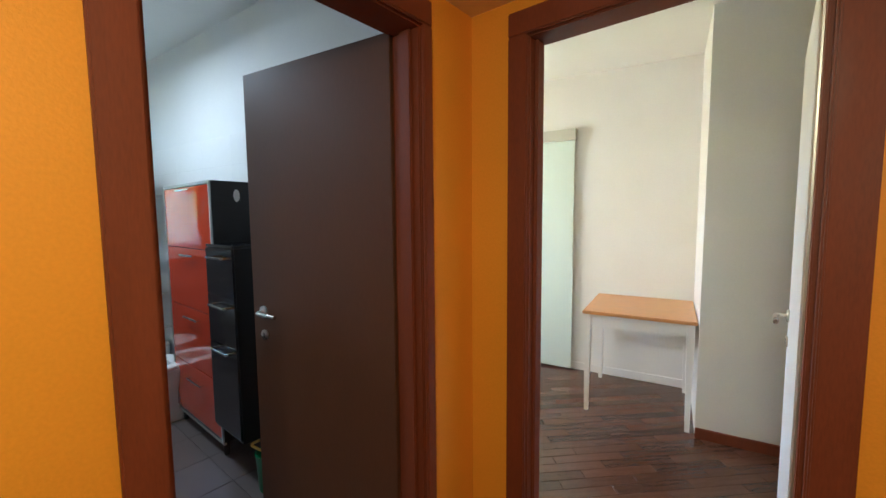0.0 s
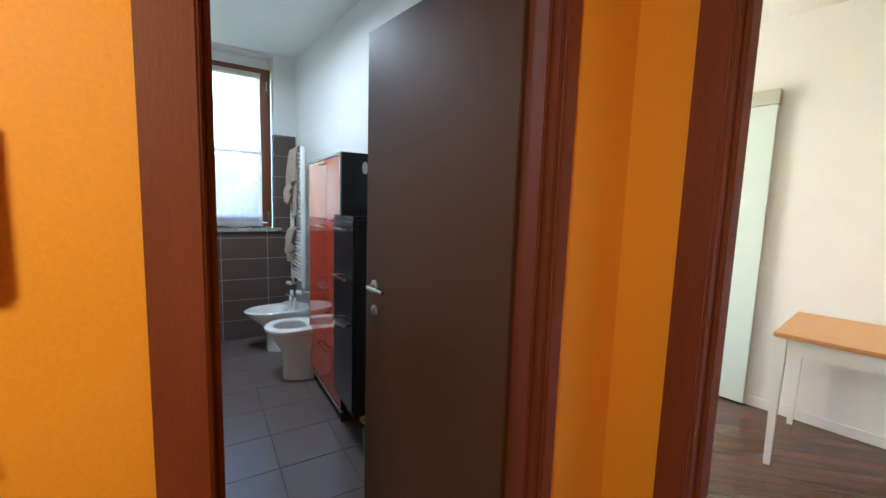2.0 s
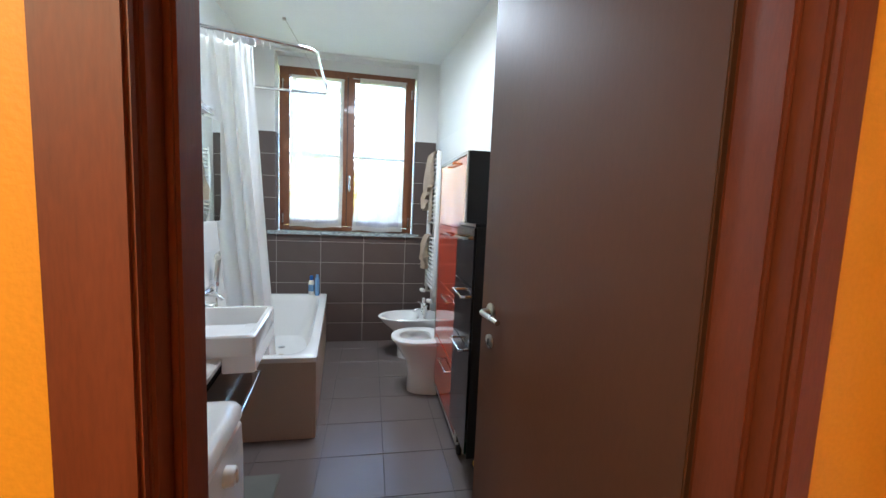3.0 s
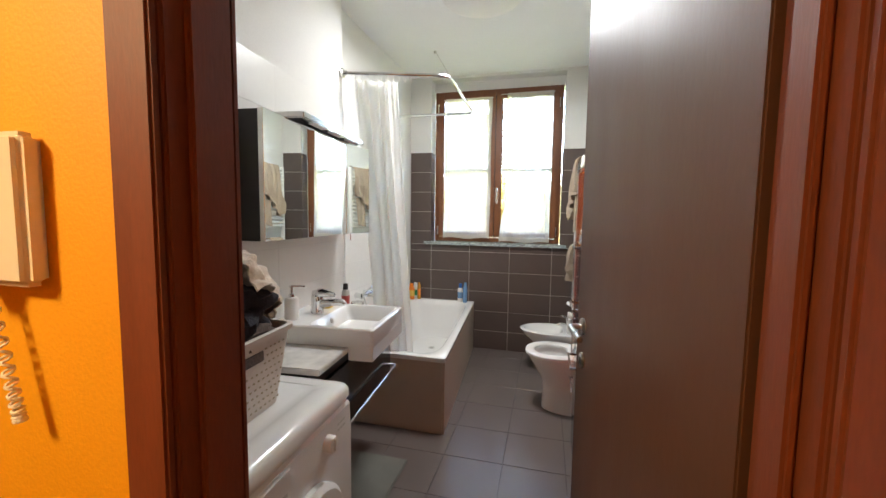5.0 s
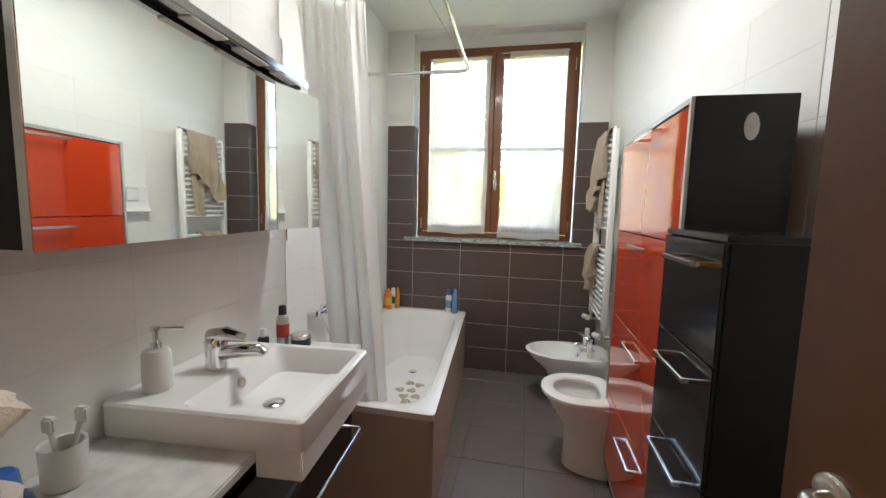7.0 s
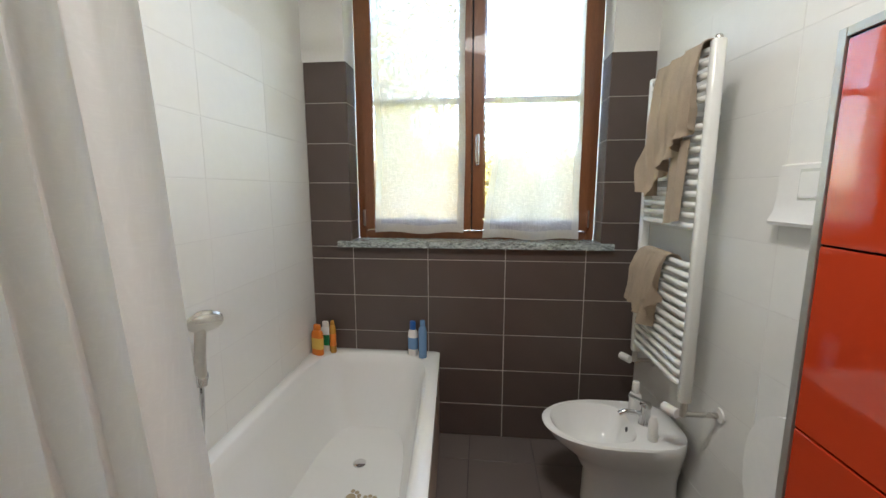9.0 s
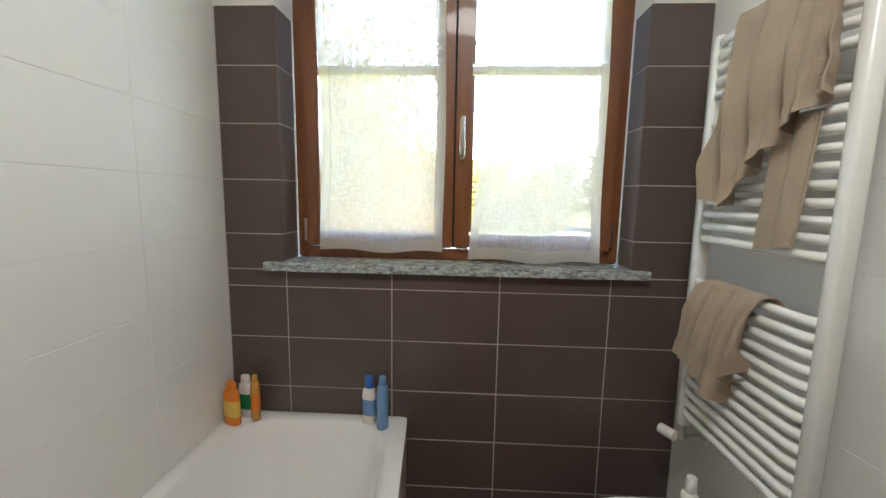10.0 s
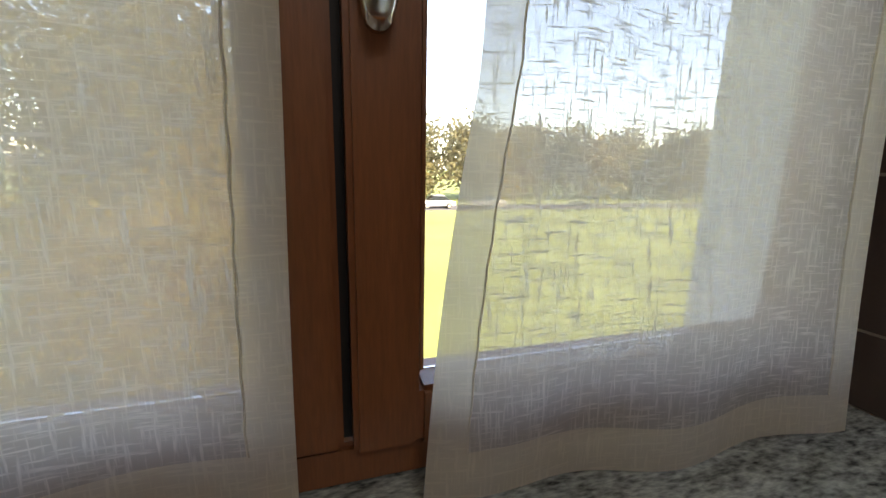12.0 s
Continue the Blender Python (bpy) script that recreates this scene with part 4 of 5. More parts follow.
part("spout", tube([(2.261, 0.28, ST + 0.04), (2.259, 0.34, ST + 0.052), (2.256, 0.40, ST + 0.055), (2.256, 0.412, ST + 0.045)], 0.013, 12, [0.021, 0.019, 0.016, 0.013]), CHROME, tap, "", True)
part("lever", tube([(2.261, 0.255, ST + 0.085), (2.261, 0.30, ST + 0.097), (2.259, 0.36, ST + 0.088)], 0.01, 10, [0.023, 0.021, 0.010]), CHROME, tap, "", True)
soap = thing("soap", "yellow bar of soap on the basin behind the tap", "soap", bm=loft([oval(2.155, 0.275, z, 0.035 * k, 0.024 * k, 20, 2.6) for z, k in ((ST + 0.001, 0.8), (ST + 0.008, 1), (ST + 0.020, 0.95), (ST + 0.026, 0.7))]), material=YELLOW, smooth=True)
dp = thing("soap_dispenser", "white ceramic soap dispenser with chrome pump", "soap dispenser")
part("body", lathe([(0.030, ST + 0.0005), (0.032, ST + 0.006), (0.031, ST + 0.09), (0.026, ST + 0.10), (0.012, ST + 0.102)], 2.405, 0.222, 24), WHITEPLASTIC, dp, "", True)
part("pump", lathe([(0.012, ST + 0.1025), (0.012, ST + 0.115), (0.006, ST + 0.117), (0.006, ST + 0.145), (0.010, ST + 0.146), (0.010, ST + 0.155)], 2.405, 0.222, 14), CHROME, dp, "", True)
part("nozzle", tube([(2.405, 0.222, ST + 0.150), (2.375, 0.272, ST + 0.146)], 0.004, 8), CHROME, dp, "", True)
bottle("spray_can", "grey spray can with red label and black cap", 1.838, 0.228, 0.7905, 0.022, 0.022, 0.15, ALU, RUBBER, 0.035, 0, 0, REDLABEL)
bottle("perfume_bottle", "small dark glass bottle with a clear pump", 1.90, 0.185, 0.7905, 0.019, 0.019, 0.075, NAVYPL, WHITEPLASTIC, 0.03)
jar = thing("cream_tin", "round dark blue tin with a grey lid", "tin")
part("body", lathe([(0.036, 0.7905), (0.037, 0.793), (0.037, 0.82)], 1.84, 0.302, 24), NAVYPL, jar, "", True)
part("lid", lathe([(0.038, 0.8205), (0.038, 0.833), (0.035, 0.836)], 1.84, 0.302, 24), STEEL, jar, "", True)
mug = thing("toothbrush_mug", "white ceramic mug holding toothbrushes", "mug")
part("cup", lathe([(0.030, 0.7905), (0.034, 0.797), (0.036, 0.87), (0.036, 0.875), (0.031, 0.873), (0.029, 0.80)], 2.632, 0.235, 24), WHITEPLASTIC, mug, "", True)
for dx, dy in ((0.01, 0.0), (-0.012, 0.008)):
    tbr = part("toothbrush", tube([(2.632, 0.235, 0.80), (2.632 + dx * 2, 0.235 + dy * 2, 0.915)], 0.005, 8), WHITEPLASTIC, mug, "white toothbrush", True)
    part("brush_head", box(2.632 + dx * 2 - 0.008, 2.632 + dx * 2 + 0.008, 0.225 + dy * 2, 0.25 + dy * 2, 0.905, 0.935, 0.004), WHITEPLASTIC, tbr)

mc = thing("mirror_cabinet", "wall mirror cabinet with dark sides and mirror doors", "mirror cabinet")
M0, M1, MF, MZ0, MZ1 = 1.775, 2.705, 0.305, 1.243, 1.724
part("case", box(M0 + 0.002, M1 - 0.012, 0.152, 0.2835, MZ0, MZ1, 0.002), BLACKWOOD, mc, "dark brown black case")
part("mirror_door", box(1.996, M1, 0.284, MF, MZ0, MZ1, 0.0015), MIRROR, mc, "mirror door")
part("mirror_door", box(M0 - 1.994, 0, -0.021, 0, MZ0, MZ1, 0.0015), MIRROR, mc, "narrow mirror door standing slightly ajar").matrix_basis = pose(1.994, MF, 0, 0, 0, -13)
part("pull_cord", tube([(1.93, 0.30, MZ0), (1.93, 0.30, MZ0 - 0.04)], 0.003, 6), STEEL, mc, "short pull switch")
ml = thing("mirror_light", "flat chrome lamp bar over the mirror", "lamp")
part("bar", box(1.85, 2.50, 0.20, MF + 0.045, MZ1 + 0.012, MZ1 + 0.038, 0.004), CHROME, ml, "", True)
for x in (1.98, 2.16, 2.34):
    part("diffuser", box(x - 0.06, x + 0.06, MF + 0.008, MF + 0.043, MZ1 + 0.008, MZ1 + 0.0115, 0.0005), WHITEPLASTIC, ml, "frosted lamp cover")

part("stand", box(2.10, 2.20, 0.16, 0.1995, MZ1 + 0.0005, MZ1 + 0.030, 0.002), CHROME, ml)
for ob in (vn, ct, sk, tap, dp, jar, mug, mc, ml, soap, *(o for o in bpy.data.objects if o.name.startswith(("spray_can", "perfume_bottle")))):
    ob.matrix_world = TURN_SINK @ ob.matrix_basis

# ---- washing machine and laundry ----
wm = thing("washing_machine", "white front loading washing machine with a round door", "washing machine")
WZ, WF, W0, W1 = 0.770, 0.725, 2.668, 3.262
part("body", loft([square_ring(W0, W1, 0.30, WF - 0.012, z, 0.012) for z in (0.012, WZ - 0.045)]), ENAMEL, wm, "", True)
part("front", loft([[(x, y, z) for y, z in ((WF - 0.0115, 0.03), (WF, 0.04), (WF, 0.60), (WF - 0.004, 0.69), (WF - 0.0115, 0.70))] for x in (W0 + 0.002, W1 - 0.002)]), ENAMEL, wm)
part("lid", loft([square_ring(W0 + e, W1 - e, 0.30 + e, WF + 0.004 - e * 1.2, z, 0.03) for z, e in ((WZ - 0.0445, 0.0), (WZ - 0.02, 0.001), (WZ - 0.008, 0.007), (WZ - 0.001, 0.02), (WZ, 0.035), (WZ, 0.07), (WZ - 0.002, 0.072), (WZ - 0.002, 0.10))]), ENAMEL, wm, "white moulded top", True)
kn = part("knob", lathe([(0.027, 0), (0.026, 0.02), (0.022, 0.026)], n=24), WHITEPLASTIC, wm, "round program knob", True)
kn.matrix_basis = pose(2.835, WF - 0.001, 0.635, -90, 0, 0)
part("knob_ridge", box(2.832, 2.838, WF + 0.024, WF + 0.031, 0.615, 0.655, 0.002), WHITEPLASTIC, kn).matrix_basis = pose(2.835, WF - 0.001, 0.635, -90, 0, 0).inverted()
part("drawer", box(3.03, 3.22, WF - 0.003, WF + 0.004, 0.60, 0.685, 0.003), WHITEPLASTIC, wm, "detergent drawer")
part("drawer_grip", box(3.05, 3.19, WF + 0.0042, WF + 0.006, 0.617, 0.628, 0.0005), ALU, wm)
for i in range(3):
    part("printed_mark", box(2.715 + i * 0.02, 2.727 + i * 0.02, WF + 0.0002, WF + 0.001, 0.655, 0.662), ALU, wm)
    part("printed_mark", box(2.715 + i * 0.02, 2.727 + i * 0.02, WF + 0.0002, WF + 0.001, 0.635, 0.642), ALU, wm)
dr = part("porthole_ring", loft([[(2.955 + r * math.cos(a * math.pi / 20), y, 0.37 + r * math.sin(a * math.pi / 20)) for a in range(40)] for r, y in ((0.185, WF + 0.001), (0.185, WF + 0.02), (0.17, WF + 0.035), (0.14, WF + 0.035), (0.125, WF + 0.015), (0.12, WF + 0.001))], cap=False), WHITEPLASTIC, wm, "white round door ring", True)
part("porthole_glass", loft([[(2.955 + r * math.cos(a * math.pi / 20), y, 0.37 + r * math.sin(a * math.pi / 20)) for a in range(40)] for r, y in ((0.124, WF + 0.003), (0.10, WF + 0.012), (0.05, WF + 0.02))]), DARKGLASS, dr, "dark door glass", True)
for x in (W0 + 0.05, W1 - 0.05):
    for y in (0.35, WF - 0.06):
        part("foot", lathe([(0.02, 0), (0.02, 0.012)], x, y, 12), RUBBER, wm)

wm.matrix_world = pose(2.703, 0.735, 0, 0, 0, 2.3) @ pose(-W0, -WF, 0)

bk = thing("laundry_basket", "beige plastic woven-look laundry basket on the washing machine", "basket", pose(3.065, 0.455, WZ + 0.0005, 0, 0, 4))
BW, BD, BH = 0.165, 0.150, 0.235


def basket_ring(z, grow, e=0.0):
    return square_ring(-BW - grow - e, BW + grow + e, -BD - grow - e, BD + grow + e, z, 0.035)


part("wall", loft([basket_ring(0, 0), basket_ring(BH, 0.03), basket_ring(BH, 0.024), basket_ring(0.004, -0.006)]), BASKETW, bk, "", True)
part("rim", loft([basket_ring(BH - 0.012, 0.031), basket_ring(BH - 0.01, 0.037), basket_ring(BH + 0.004, 0.038), basket_ring(BH + 0.006, 0.026), basket_ring(BH + 0.0005, 0.024)], cap=False), BASKETW, bk, "", True)
# raised darker dots colour in the shade of the weave's holes
b = bmesh.new()
for j in range(9):
    for i in range(15):
        z = 0.02 + j * 0.022
        g = 0.03 * z / BH
        x = -BW + 0.02 + i * (2 * BW - 0.04) / 14 + (0.011 if j % 2 else 0)
        if not (abs(x) < 0.055 and z > 0.15):
            box(x - 0.0036, x + 0.0036, BD + g - 0.0005, BD + g + 0.0012, z - 0.0024, z + 0.0024, bm=b)
        y = -BD + 0.02 + i * (2 * BD - 0.04) / 14
        box(-BW - g - 0.0012, -BW - g + 0.0005, y - 0.0036, y + 0.0036, z - 0.0024, z + 0.0024, bm=b)
tagged(part("dark_weave_dot", b, BROWNPAW, bk), kind="stuff")
# the wall is closed: a dark block paints the grip's shaded opening
part("dark_grip_block", box(-0.05, 0.05, BD + 0.022, BD + 0.0275, 0.165, 0.195, 0.002), CLOTHGREY, bk, "dark block for the shaded grip opening")


def heap(name, label, cx, cy, cz, rx, ry, rz, material, seed, rough=0.35, n=40, m=28):
    """A crumpled heap of cloth."""
    rings = []
    for j in range(m + 1):
        th = math.pi * j / m
        ring = []
        for i in range(n):
            a = 2 * math.pi * i / n
            d = Vector((math.sin(th) * math.cos(a), math.sin(th) * math.sin(a), math.cos(th)))
            k = 1 + rough * (noise.noise(d * 1.9 + Vector((seed, 0, 0))) + 0.55 * abs(noise.noise(d * 4.3 + Vector((0, seed, 0)))) - 0.2) + 0.10 * noise.noise(d * 9 + Vector((seed, seed, 0)))
            ring.append((cx + rx * d.x * k, cy + ry * d.y * k, cz + rz * d.z * k))
        rings.append(ring)
    return thing(name, label, "clothes", group="laundry", bm=loft(rings), material=material, smooth=True)


heap("laundry", "heap of black clothes in the laundry basket", 3.045, 0.47, 1.065, 0.185, 0.175, 0.105, CLOTHDARK, 3.0, 0.3)
heap("laundry", "crumpled grey brown clothes in the laundry basket", 3.06, 0.45, 1.0, 0.175, 0.172, 0.06, CLOTHGREY, 9.0, 0.4)
cl = thing("laundry_cloth", "cream cloth draped over the laundry heap", "clothes", group="laundry")


def drape(u, v):
    """Thrown over the heap: it leaves the front open and hangs low towards the basin."""
    az = radians(95 + 300 * u)
    low = 62 + 50 * math.exp(-((math.degrees(az) - 178) / 38) ** 2) + 12 * noise.noise((u * 9, 0.0, 1.0))
    th = radians(low * v)
    d = Vector((math.sin(th) * math.cos(az), math.sin(th) * math.sin(az), math.cos(th)))
    k = 1.0 + 0.16 * noise.noise(d * 2.2 + Vector((7, 0, 0))) + 0.14 * abs(noise.noise(d * 5 + Vector((0, 3, 0)))) + 0.05 * noise.noise(d * 13)
    return (3.07 + 0.235 * d.x * k, 0.475 + 0.20 * d.y * k, 1.06 + 0.178 * d.z * k)


sheet("cloth", drape, 110, 40, CLOTHCREAM, cl, "", 0.005)
bottle("detergent_bottle", "dark blue detergent bottle beside the basket", 2.815, 0.49, WZ + 0.0005, 0.045, 0.032, 0.20, NAVYPL, CAPBLUE, 0.035, 30)

bm_ = thing("bath_mat", "grey green bath mat on the floor below the basin", "mat")
part("rug", box(1.97, 2.60, 0.22, 0.688, 0.0005, 0.016, 0.006, 2), MATCLOTH, bm_)
# housing added to go with the fill light; no lamp is known here
fill_housing = thing("added_ceiling_lamp", "added round flat lamp housing above the bathroom fill light", "lamp")
part("base", lathe([(0.26, H_BATH - 0.0005), (0.26, H_BATH - 0.03), (0.25, H_BATH - 0.034)], 1.42, 0.95, 40), WHITEPLASTIC, fill_housing, "", True)
part("diffuser", lathe([(0.248, H_BATH - 0.0345), (0.24, H_BATH - 0.06), (0.17, H_BATH - 0.08), (0.05, H_BATH - 0.088)], 1.42, 0.95, 40), WHITEPLASTIC, fill_housing, "white cover of the added lamp housing", True)

# ---- hall ----
ic = thing("intercom_phone", "ivory wall intercom handset with a coiled cord", "intercom")
part("base", box(3.5005, 3.535, 0.52, 0.675, 1.235, 1.455, 0.010, 3), IVORY, ic, "", True)
part("handset", loft([oval(3.552 + 0.012 * math.cos((z - 1.345) * 28), 0.565, z, 0.018, 0.026 * k, 18, 2.8) for z, k in ((1.235, 0.8), (1.245, 1.05), (1.29, 1.05), (1.32, 0.75), (1.37, 0.75), (1.40, 1.05), (1.45, 1.05), (1.46, 0.8))]), IVORY, ic, "", True)
cord = []
for i in range(241):
    s = i / 240
    a = s * 2 * math.pi * 26
    base = Vector((3.53, 0.585 + 0.05 * math.sin(s * math.pi), 1.235 - 0.20 * math.sin(s * math.pi)))
    cord.append(base + Vector((0.007 * math.cos(a), 0.007 * math.sin(a), 0)))
part("coiled_cord", tube(cord, 0.0022, 5), SPRINGCORD, ic, "", True)
# assumed fixture above the hall light, out of view
hl = thing("hall_assumed_lamp", "unseen round white lamp base assumed on the hall ceiling", "lamp")
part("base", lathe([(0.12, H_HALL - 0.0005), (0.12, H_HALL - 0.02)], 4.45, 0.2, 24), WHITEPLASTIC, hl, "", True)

# ---- next room ----
tb = thing("side_table", "small table with pine top and white legs", "table", SKEW @ pose(0.247, -0.43, 0))
TW, TD = 0.352, 0.365
part("tabletop", box(-TW, TW, -TD, TD, 0.722, 0.745, 0.004), PINE, tb, "oiled pine top")
for sx in (-1, 1):
    for sy in (-1, 1):
        px, py = sx * (TW - 0.035), sy * (TD - 0.035)
        part("leg", loft([[(px + dx * k - sx * (0.022 - 0.022 * k) * 0, py + dy * k, z) for dx, dy in ((-0.022, -0.022), (0.022, -0.022), (0.022, 0.022), (-0.022, 0.022))] for z, k in ((0, 0.62), (0.62, 1), (0.7215, 1))]), WHITEPAINT, tb, "tapered white leg")
for lim in ((-TW + 0.058, TW - 0.058, -TD + 0.02, -TD + 0.038), (-TW + 0.058, TW - 0.058, TD - 0.038, TD - 0.02), (-TW + 0.02, -TW + 0.038, -TD + 0.058, TD - 0.058), (TW - 0.038, TW - 0.02, -TD + 0.058, TD - 0.058)):
    part("apron", box(*lim, 0.64, 0.7215, 0.001), WHITEPAINT, tb, "white apron")
gd = thing("sliding_glass_door", "frosted glass sliding door hanging from an aluminium track", "door", SKEW)
part("glass_panel", box(-1.35, -0.335, -0.052, -0.044, 0.012, 2.125, 0.001), FROSTED, gd, "pale green frosted glass")
part("track", box(-1.6, -0.325, -0.085, -0.012, 2.095, 2.19, 0.003), ALU, gd, "grey aluminium track cover")
part("track_bracket", box(-1.6, -0.36, -0.0115, -0.0005, 2.11, 2.18, 0.001), ALU, gd)
part("track_screw", lathe([(0.008, 2.1905), (0.008, 2.197)], -0.45, -0.05, 10), STEEL, gd)

# ---- outdoors ----
GZ = -3.2
ground = structure("ground", box(-900, -0.5, -900, 900, GZ - 0.5, GZ), GRASS, "green lawn reaching away below the window", "ground")
structure("road", box(-47, -41, -120, 120, GZ + 0.004, GZ + 0.03), ASPHALT, "narrow grey road beyond the lawn", "road")


def tree(label, x, y, height, spread, material, seed, leaves, size, skirt=0.25):
    rnd = random.Random(seed)
    t = thing("tree", label, "tree", pose(x, y, GZ), "trees behind the house")
    part("trunk", tube([(0, 0, -0.1), (0.1, 0.05, height * 0.3), (0, 0.1, height * 0.6), (0.1, 0, height * 0.85)], 0.2, 8, [0.03 * height, 0.022 * height, 0.013 * height, 0.004 * height]), BARK, t)
    tips = []
    for k in range(9):
        a = k * 2.4 + rnd.random()
        z = height * (skirt + (0.81 - skirt) / 8 * k)
        r = spread * (1.0 - 0.06 * k) * (0.6 + 0.4 * rnd.random())
        tip = Vector((r * math.cos(a), r * math.sin(a), z + height * 0.15))
        part("limb", tube([(0.05, 0.05, z), tip * 0.55 + Vector((0, 0, z * 0.45)), tip], 0.1, 6, [0.011 * height, 0.007 * height, 0.003 * height]), BARK, t)
        tips.append(tip)
    verts, faces = [], []
    for k in range(leaves):
        c = tips[rnd.randrange(9)] if rnd.random() < 0.7 else Vector((0, 0, height * (0.4 + 0.5 * rnd.random())))
        p = c + Vector((rnd.gauss(0, 1), rnd.gauss(0, 1), rnd.gauss(0, 0.8))) * spread * 0.30
        p.z = max(p.z, height * skirt * 0.4)
        u = Vector((rnd.gauss(0, 1), rnd.gauss(0, 1), rnd.gauss(0, 1))).normalized()
        w = u.orthogonal().normalized()
        s = size * (0.6 + 0.8 * rnd.random())
        i = len(verts)
        verts += [p - u * s, p + w * s * 0.55, p + u * s, p - w * s * 0.55]
        faces.append((i, i + 1, i + 2, i + 3))
    data = bpy.data.meshes.new("crown")
    data.from_pydata([tuple(v) for v in verts], [], faces)
    data.materials.append(material)
    crown = new("crown", data)
    crown.parent = t
    tagged(crown, kind="stuff")


tree("broad tree with green and yellowing autumn leaves near the house", -11.0, -3.2, 8.2, 4.0, LEAFGREEN, 1, 44000, 0.075, 0.05)
tree("tree with golden autumn leaves near the house", -9.8, -0.75, 5.4, 1.5, LEAFGOLD, 2, 24000, 0.075, 0.05)
tree("tall tree with golden leaves behind the garden", -16, -5.0, 8.5, 3.6, LEAFGOLD, 3, 16000, 0.11, 0.1)
tree("low yellowing shrub below the window", -7.4, -2.3, 3.7, 1.9, LEAFGOLD, 4, 22000, 0.06, 0.03)
tree("low green shrub below the window", -8.0, -0.6, 2.9, 1.2, LEAFGREEN, 5, 14000, 0.06, 0.03)
for k in range(24):
    far = random.Random(50 + k)
    tree("distant tree in a row beyond the road", -54 - 8 * far.random(), -26 + 5 * k + 3 * far.random(), 7.5 + 3.5 * far.random(), 4.2, (LEAFFAR, LEAFFAR, LEAFGOLD, LEAFGREEN)[k % 4], 100 + k, 2600, 0.38, 0.08)


def car(label, x, y, paint):
    c = thing("car", label, "car", pose(x, y, GZ + 0.03, 0, 0, 90), "parked cars")
    prof = [(-2.1, 0.35), (-2.1, 0.75), (-1.2, 0.9), (1.5, 0.92), (2.05, 0.8), (2.1, 0.35)]
    part("body", loft([[(px, yy, pz) for px, pz in prof] for yy in (-0.85, 0.85)]), paint, c)
    part("cabin", loft([[(px, yy, pz) for px, pz in ((-1.15, 0.905), (-0.5, 1.42), (0.8, 1.45), (1.45, 0.925))] for yy in (-0.75, 0.75)]), DARKGLASS, c, "dark windows")
    part("roof", box(-0.5, 0.82, -0.74, 0.74, 1.43, 1.48, 0.02), paint, c)
    for wx in (-1.3, 1.3):
        for wy in (-0.78, 0.78):
            wheel = part("wheel", tube([(wx, wy - 0.1, 0.31), (wx, wy + 0.1, 0.31)], 0.31, 18), RUBBER, c, "", True)
            part("rim", tube([(wx, wy - 0.105, 0.31), (wx, wy + 0.105, 0.31)], 0.19, 14), STEEL, wheel, "", True)
    for wy in (-0.6, 0.6):
        part("headlight", box(-2.115, -2.08, wy - 0.15, wy + 0.15, 0.6, 0.72, 0.01), WHITEPLASTIC, c)


car("white car parked on the road beyond the lawn", -43.5, 13.5, CARWHITE)
car("silver car parked on the road beyond the lawn", -43.5, 20.0, CARSILVER)
sl = thing("street_lamp", "thin grey street lamp post by the road", "street lamp")
part("post", tube([(-40, 19, GZ), (-40, 19, GZ + 5)], 0.06, 8), STEEL, sl)
part("head", box(-40.6, -39.9, 18.9, 19.1, GZ + 5.0005, GZ + 5.1, 0.02), STEEL, sl)

# ---- tiles and planks, piece by piece ----


def tiled(parent, axis, face, out, a0, a1, starts, rows, material, name="tile", joint=JOINT, turn=Matrix()):
    """Tiles as pieces on a wall. axis: 'x' when the wall faces x (they run along y); face: where their front lies; out: the side it faces."""
    cache = {}
    for z0, z1 in rows:
        for s0, s1 in starts:
            p0, p1 = max(s0, a0), min(s1, a1)
            if p1 - p0 < 0.012:
                continue
            key = (round(p1 - p0, 4), round(z1 - z0, 4))
            if key not in cache:
                w, h = key[0] / 2 - joint / 2, key[1] / 2 - joint / 2
                lim = (-0.0085, 0, -w, w, -h, h) if axis == "x" else (-w, w, -0.0085, 0, -h, h)
                g = box(*lim, 0.0011, 1)
                if out < 0:
                    bmesh.ops.scale(g, vec=(-1, 1, 1) if axis == "x" else (1, -1, 1), verts=list(g.verts))
                    bmesh.ops.reverse_faces(g, faces=list(g.faces))
                cache[key] = mesh(name, g, material)
            c, zc = (p0 + p1) / 2, (z0 + z1) / 2
            jitter = random.uniform(-0.0004, 0.0004)
            piece(name, cache[key], parent, turn @ (pose(face + jitter, c, zc) if axis == "x" else pose(c, face + jitter, zc)))


def bed(name, lim, material, parent, turn=Matrix()):
    part(name, box(*lim), material, parent).matrix_basis = turn


rows = [(max(ROW0 + TILE_H * k, 0), ROW0 + TILE_H * (k + 1)) for k in range(10)]
TOP = rows[-1][1]
cols = [(0.631 + TILE_W * (k - 2), 0.631 + TILE_W * (k - 1)) for k in range(6)]
low, high = rows[:5], rows[5:]
low = low + [(rows[5][0], SILL)]
tiled(wall_window, "x", 0.0, 1, 0.0, W, cols, low, BROWNTILE)
tiled(wall_window, "x", 0.0, 1, 0.0, REV0, [(0.0, REV0)], [(SILL, rows[5][1])] + high[1:], BROWNTILE)
tiled(wall_window, "x", 0.0, 1, REV1, W, [(REV1, W)], [(SILL, rows[5][1])] + high[1:], BROWNTILE)
reveal_rows = [(SILL + 0.031, rows[5][1])] + high[1:]
tiled(wall_window, "y", REV0, 1, WX, -0.002, [(WX, -0.002)], reveal_rows, BROWNTILE)
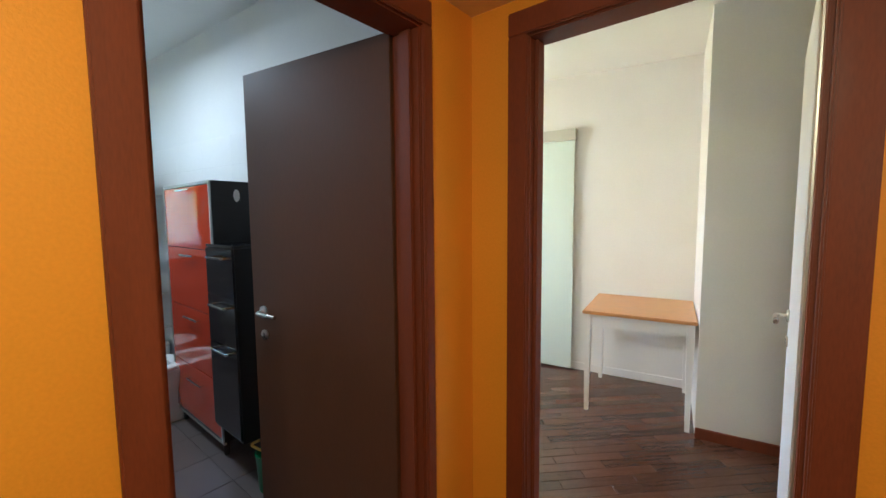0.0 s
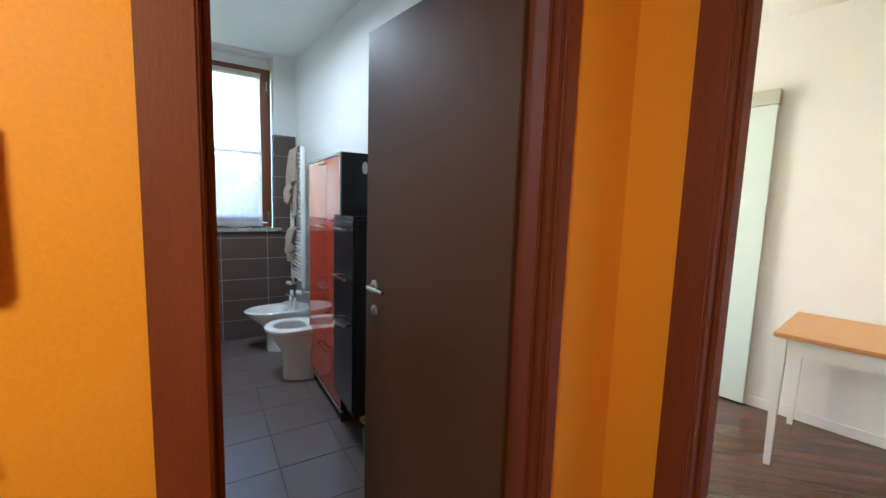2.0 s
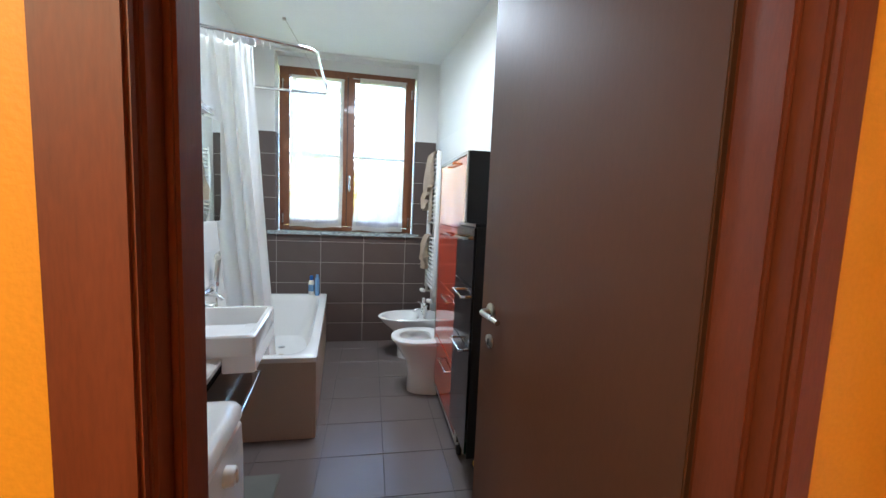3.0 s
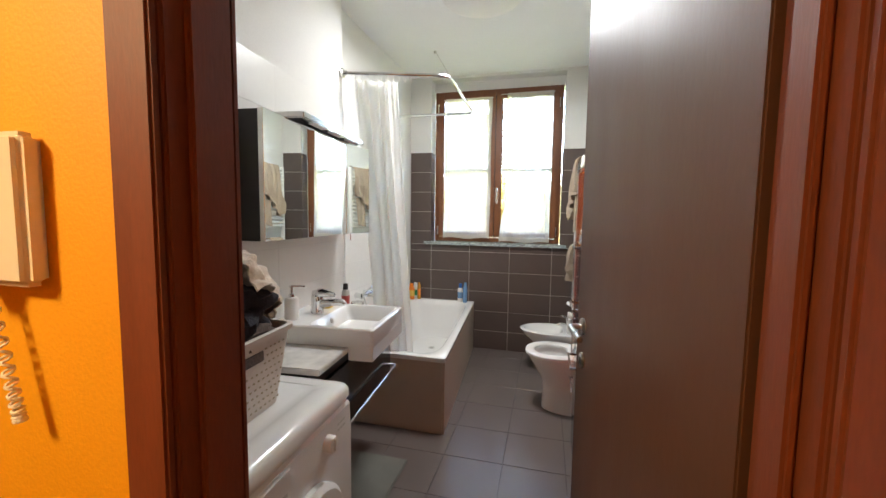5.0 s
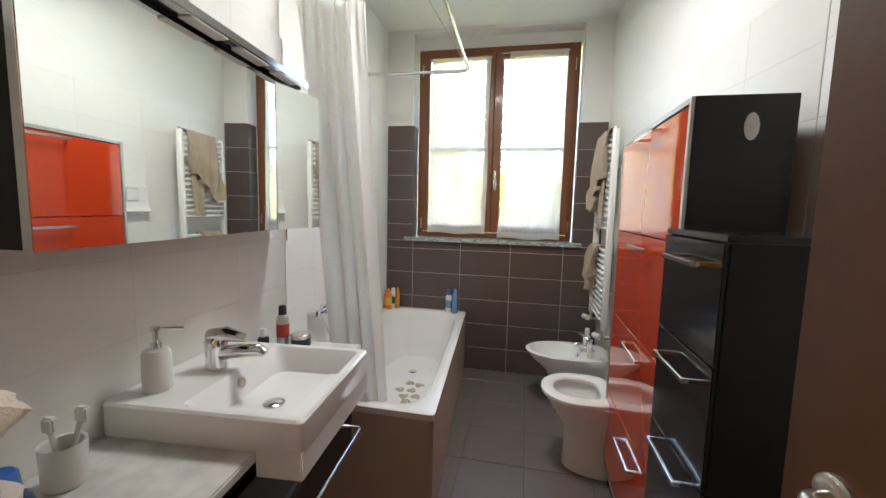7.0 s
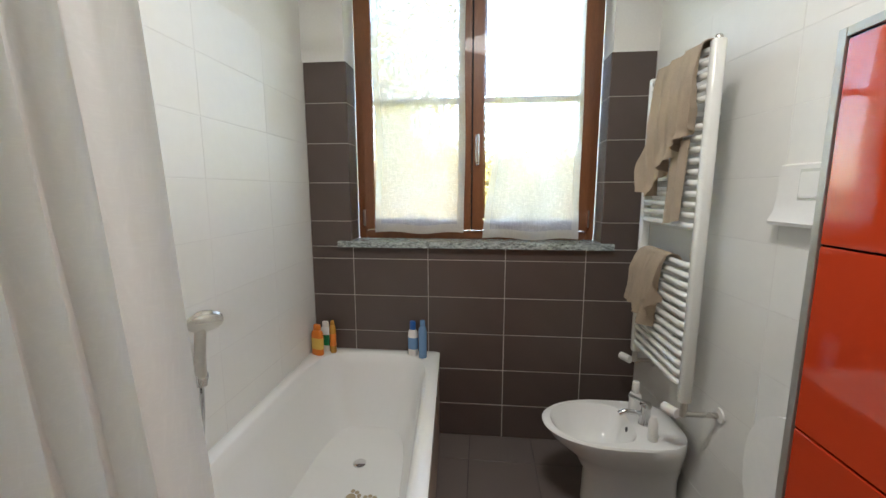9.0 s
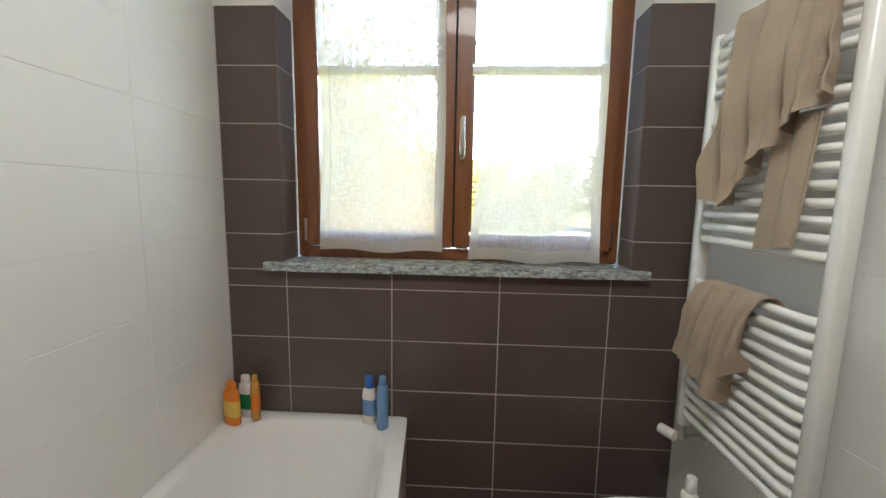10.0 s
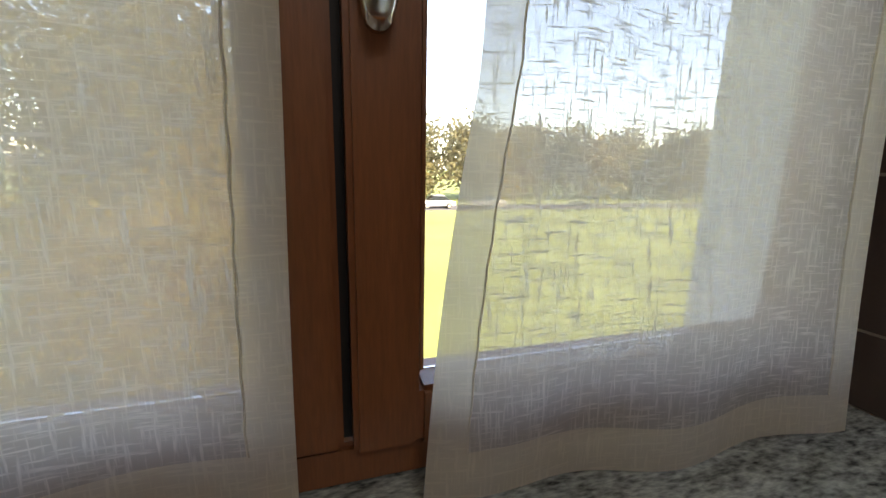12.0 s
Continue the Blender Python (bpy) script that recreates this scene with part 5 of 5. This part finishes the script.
tiled(wall_window, "y", REV1, -1, WX, -0.002, [(WX, -0.002)], reveal_rows, BROWNTILE)
bed("grout_bed", (-0.0098, -0.0022, 0.0, W, 0, SILL), GROUT, wall_window)
bed("grout_bed", (-0.0098, -0.0022, 0.0, REV0 - 0.0022, SILL, TOP - 0.002), GROUT, wall_window)
bed("grout_bed", (-0.0098, -0.0022, REV1 + 0.0022, W, SILL, TOP - 0.002), GROUT, wall_window)
bed("grout_bed", (WX, -0.0022, REV0 - 0.0098, REV0 - 0.0022, SILL + 0.031, TOP - 0.002), GROUT, wall_window)
bed("grout_bed", (WX, -0.0022, REV1 + 0.0022, REV1 + 0.0098, SILL + 0.031, TOP - 0.002), GROUT, wall_window)
wcols = [(0.385 + 0.4 * (k - 1), 0.385 + 0.4 * k) for k in range(9)]
wcols_r = [(0.375 + 0.4 * (k - 1), 0.375 + 0.4 * k) for k in range(9)]
tiled(wall_tub, "y", 0.0, 1, 0.001, 1.669, wcols, rows[2:], WHITETILE, joint=0.002)
bed("grout_bed", (0.001, 1.669, -0.0098, -0.0005, 0.38, TOP - 0.002), PALEGROUT, wall_tub)
tiled(wall_sink, "y", 0.15, 1, 1.672, 3.372, wcols, rows, WHITETILE, joint=0.0013, turn=TURN_SINK)
bed("grout_bed", (1.672, 3.372, 0.1402, 0.1495, 0, TOP - 0.002), PALEGROUT, wall_sink, TURN_SINK)
tiled(wall_right, "y", 0, -1, 0.001, 1.903, wcols_r, rows, WHITETILE, joint=0.002, turn=TURN_RIGHT)
bed("grout_bed", (0.001, 1.903, 0.0005, 0.0090, 0, TOP - 0.002), PALEGROUT, wall_right, TURN_RIGHT)
tiled(wall_right, "y", W_FAR, -1, 1.897, 2.698, wcols_r, rows, WHITETILE, joint=0.002)
bed("grout_bed", (1.897, 2.698, W_FAR + 0.0005, W_FAR + 0.0098, 0, TOP - 0.002), PALEGROUT, wall_right)
structure("alcove_edge_trim", box(1.6625, 1.6695, 0.0, 0.1495, 0, TOP), WHITEPLASTIC, "narrow white corner strip of the tub alcove", "trim")

FT = 0.33
tile_mesh = mesh("floor_tile", box(-FT / 2 + 0.0015, FT / 2 - 0.0015, -FT / 2 + 0.0015, FT / 2 - 0.0015, -0.006, 0, 0.0008, 1), FLOORTILE)
for i in range(11):
    for j in range(7):
        x, y = 0.03 + FT * (i + 0.5) - 0.16, 1.19 + FT * (j - 3.5)
        if 0 < x < 3.42 and -0.05 < y < 1.9:
            piece("floor_tile", tile_mesh, bathroom_floor, pose(x, y, random.uniform(-0.0003, 0.0003)))

PL, PW = 0.42, 0.07
plank = mesh("plank", box(-PL / 2 + 0.0006, PL / 2 - 0.0006, -PW / 2 + 0.0006, PW / 2 - 0.0006, -0.008, 0, 0.0008, 1), PARQUET)
for i in range(7):
    for j in range(40):
        x, y = 2.55 + PL * i + (PL * 0.37 * j) % PL, 1.75 + PW * j
        m = pose(3.95, 3.15, 0, 0, 0, 45) @ pose(x - 4.1, y - 3.15, random.uniform(-0.0004, 0.0003))
        if 2.03 < m.translation.y < 4.6 and m.translation.x > 1.7:
            piece("plank", plank, bedroom_floor, m)
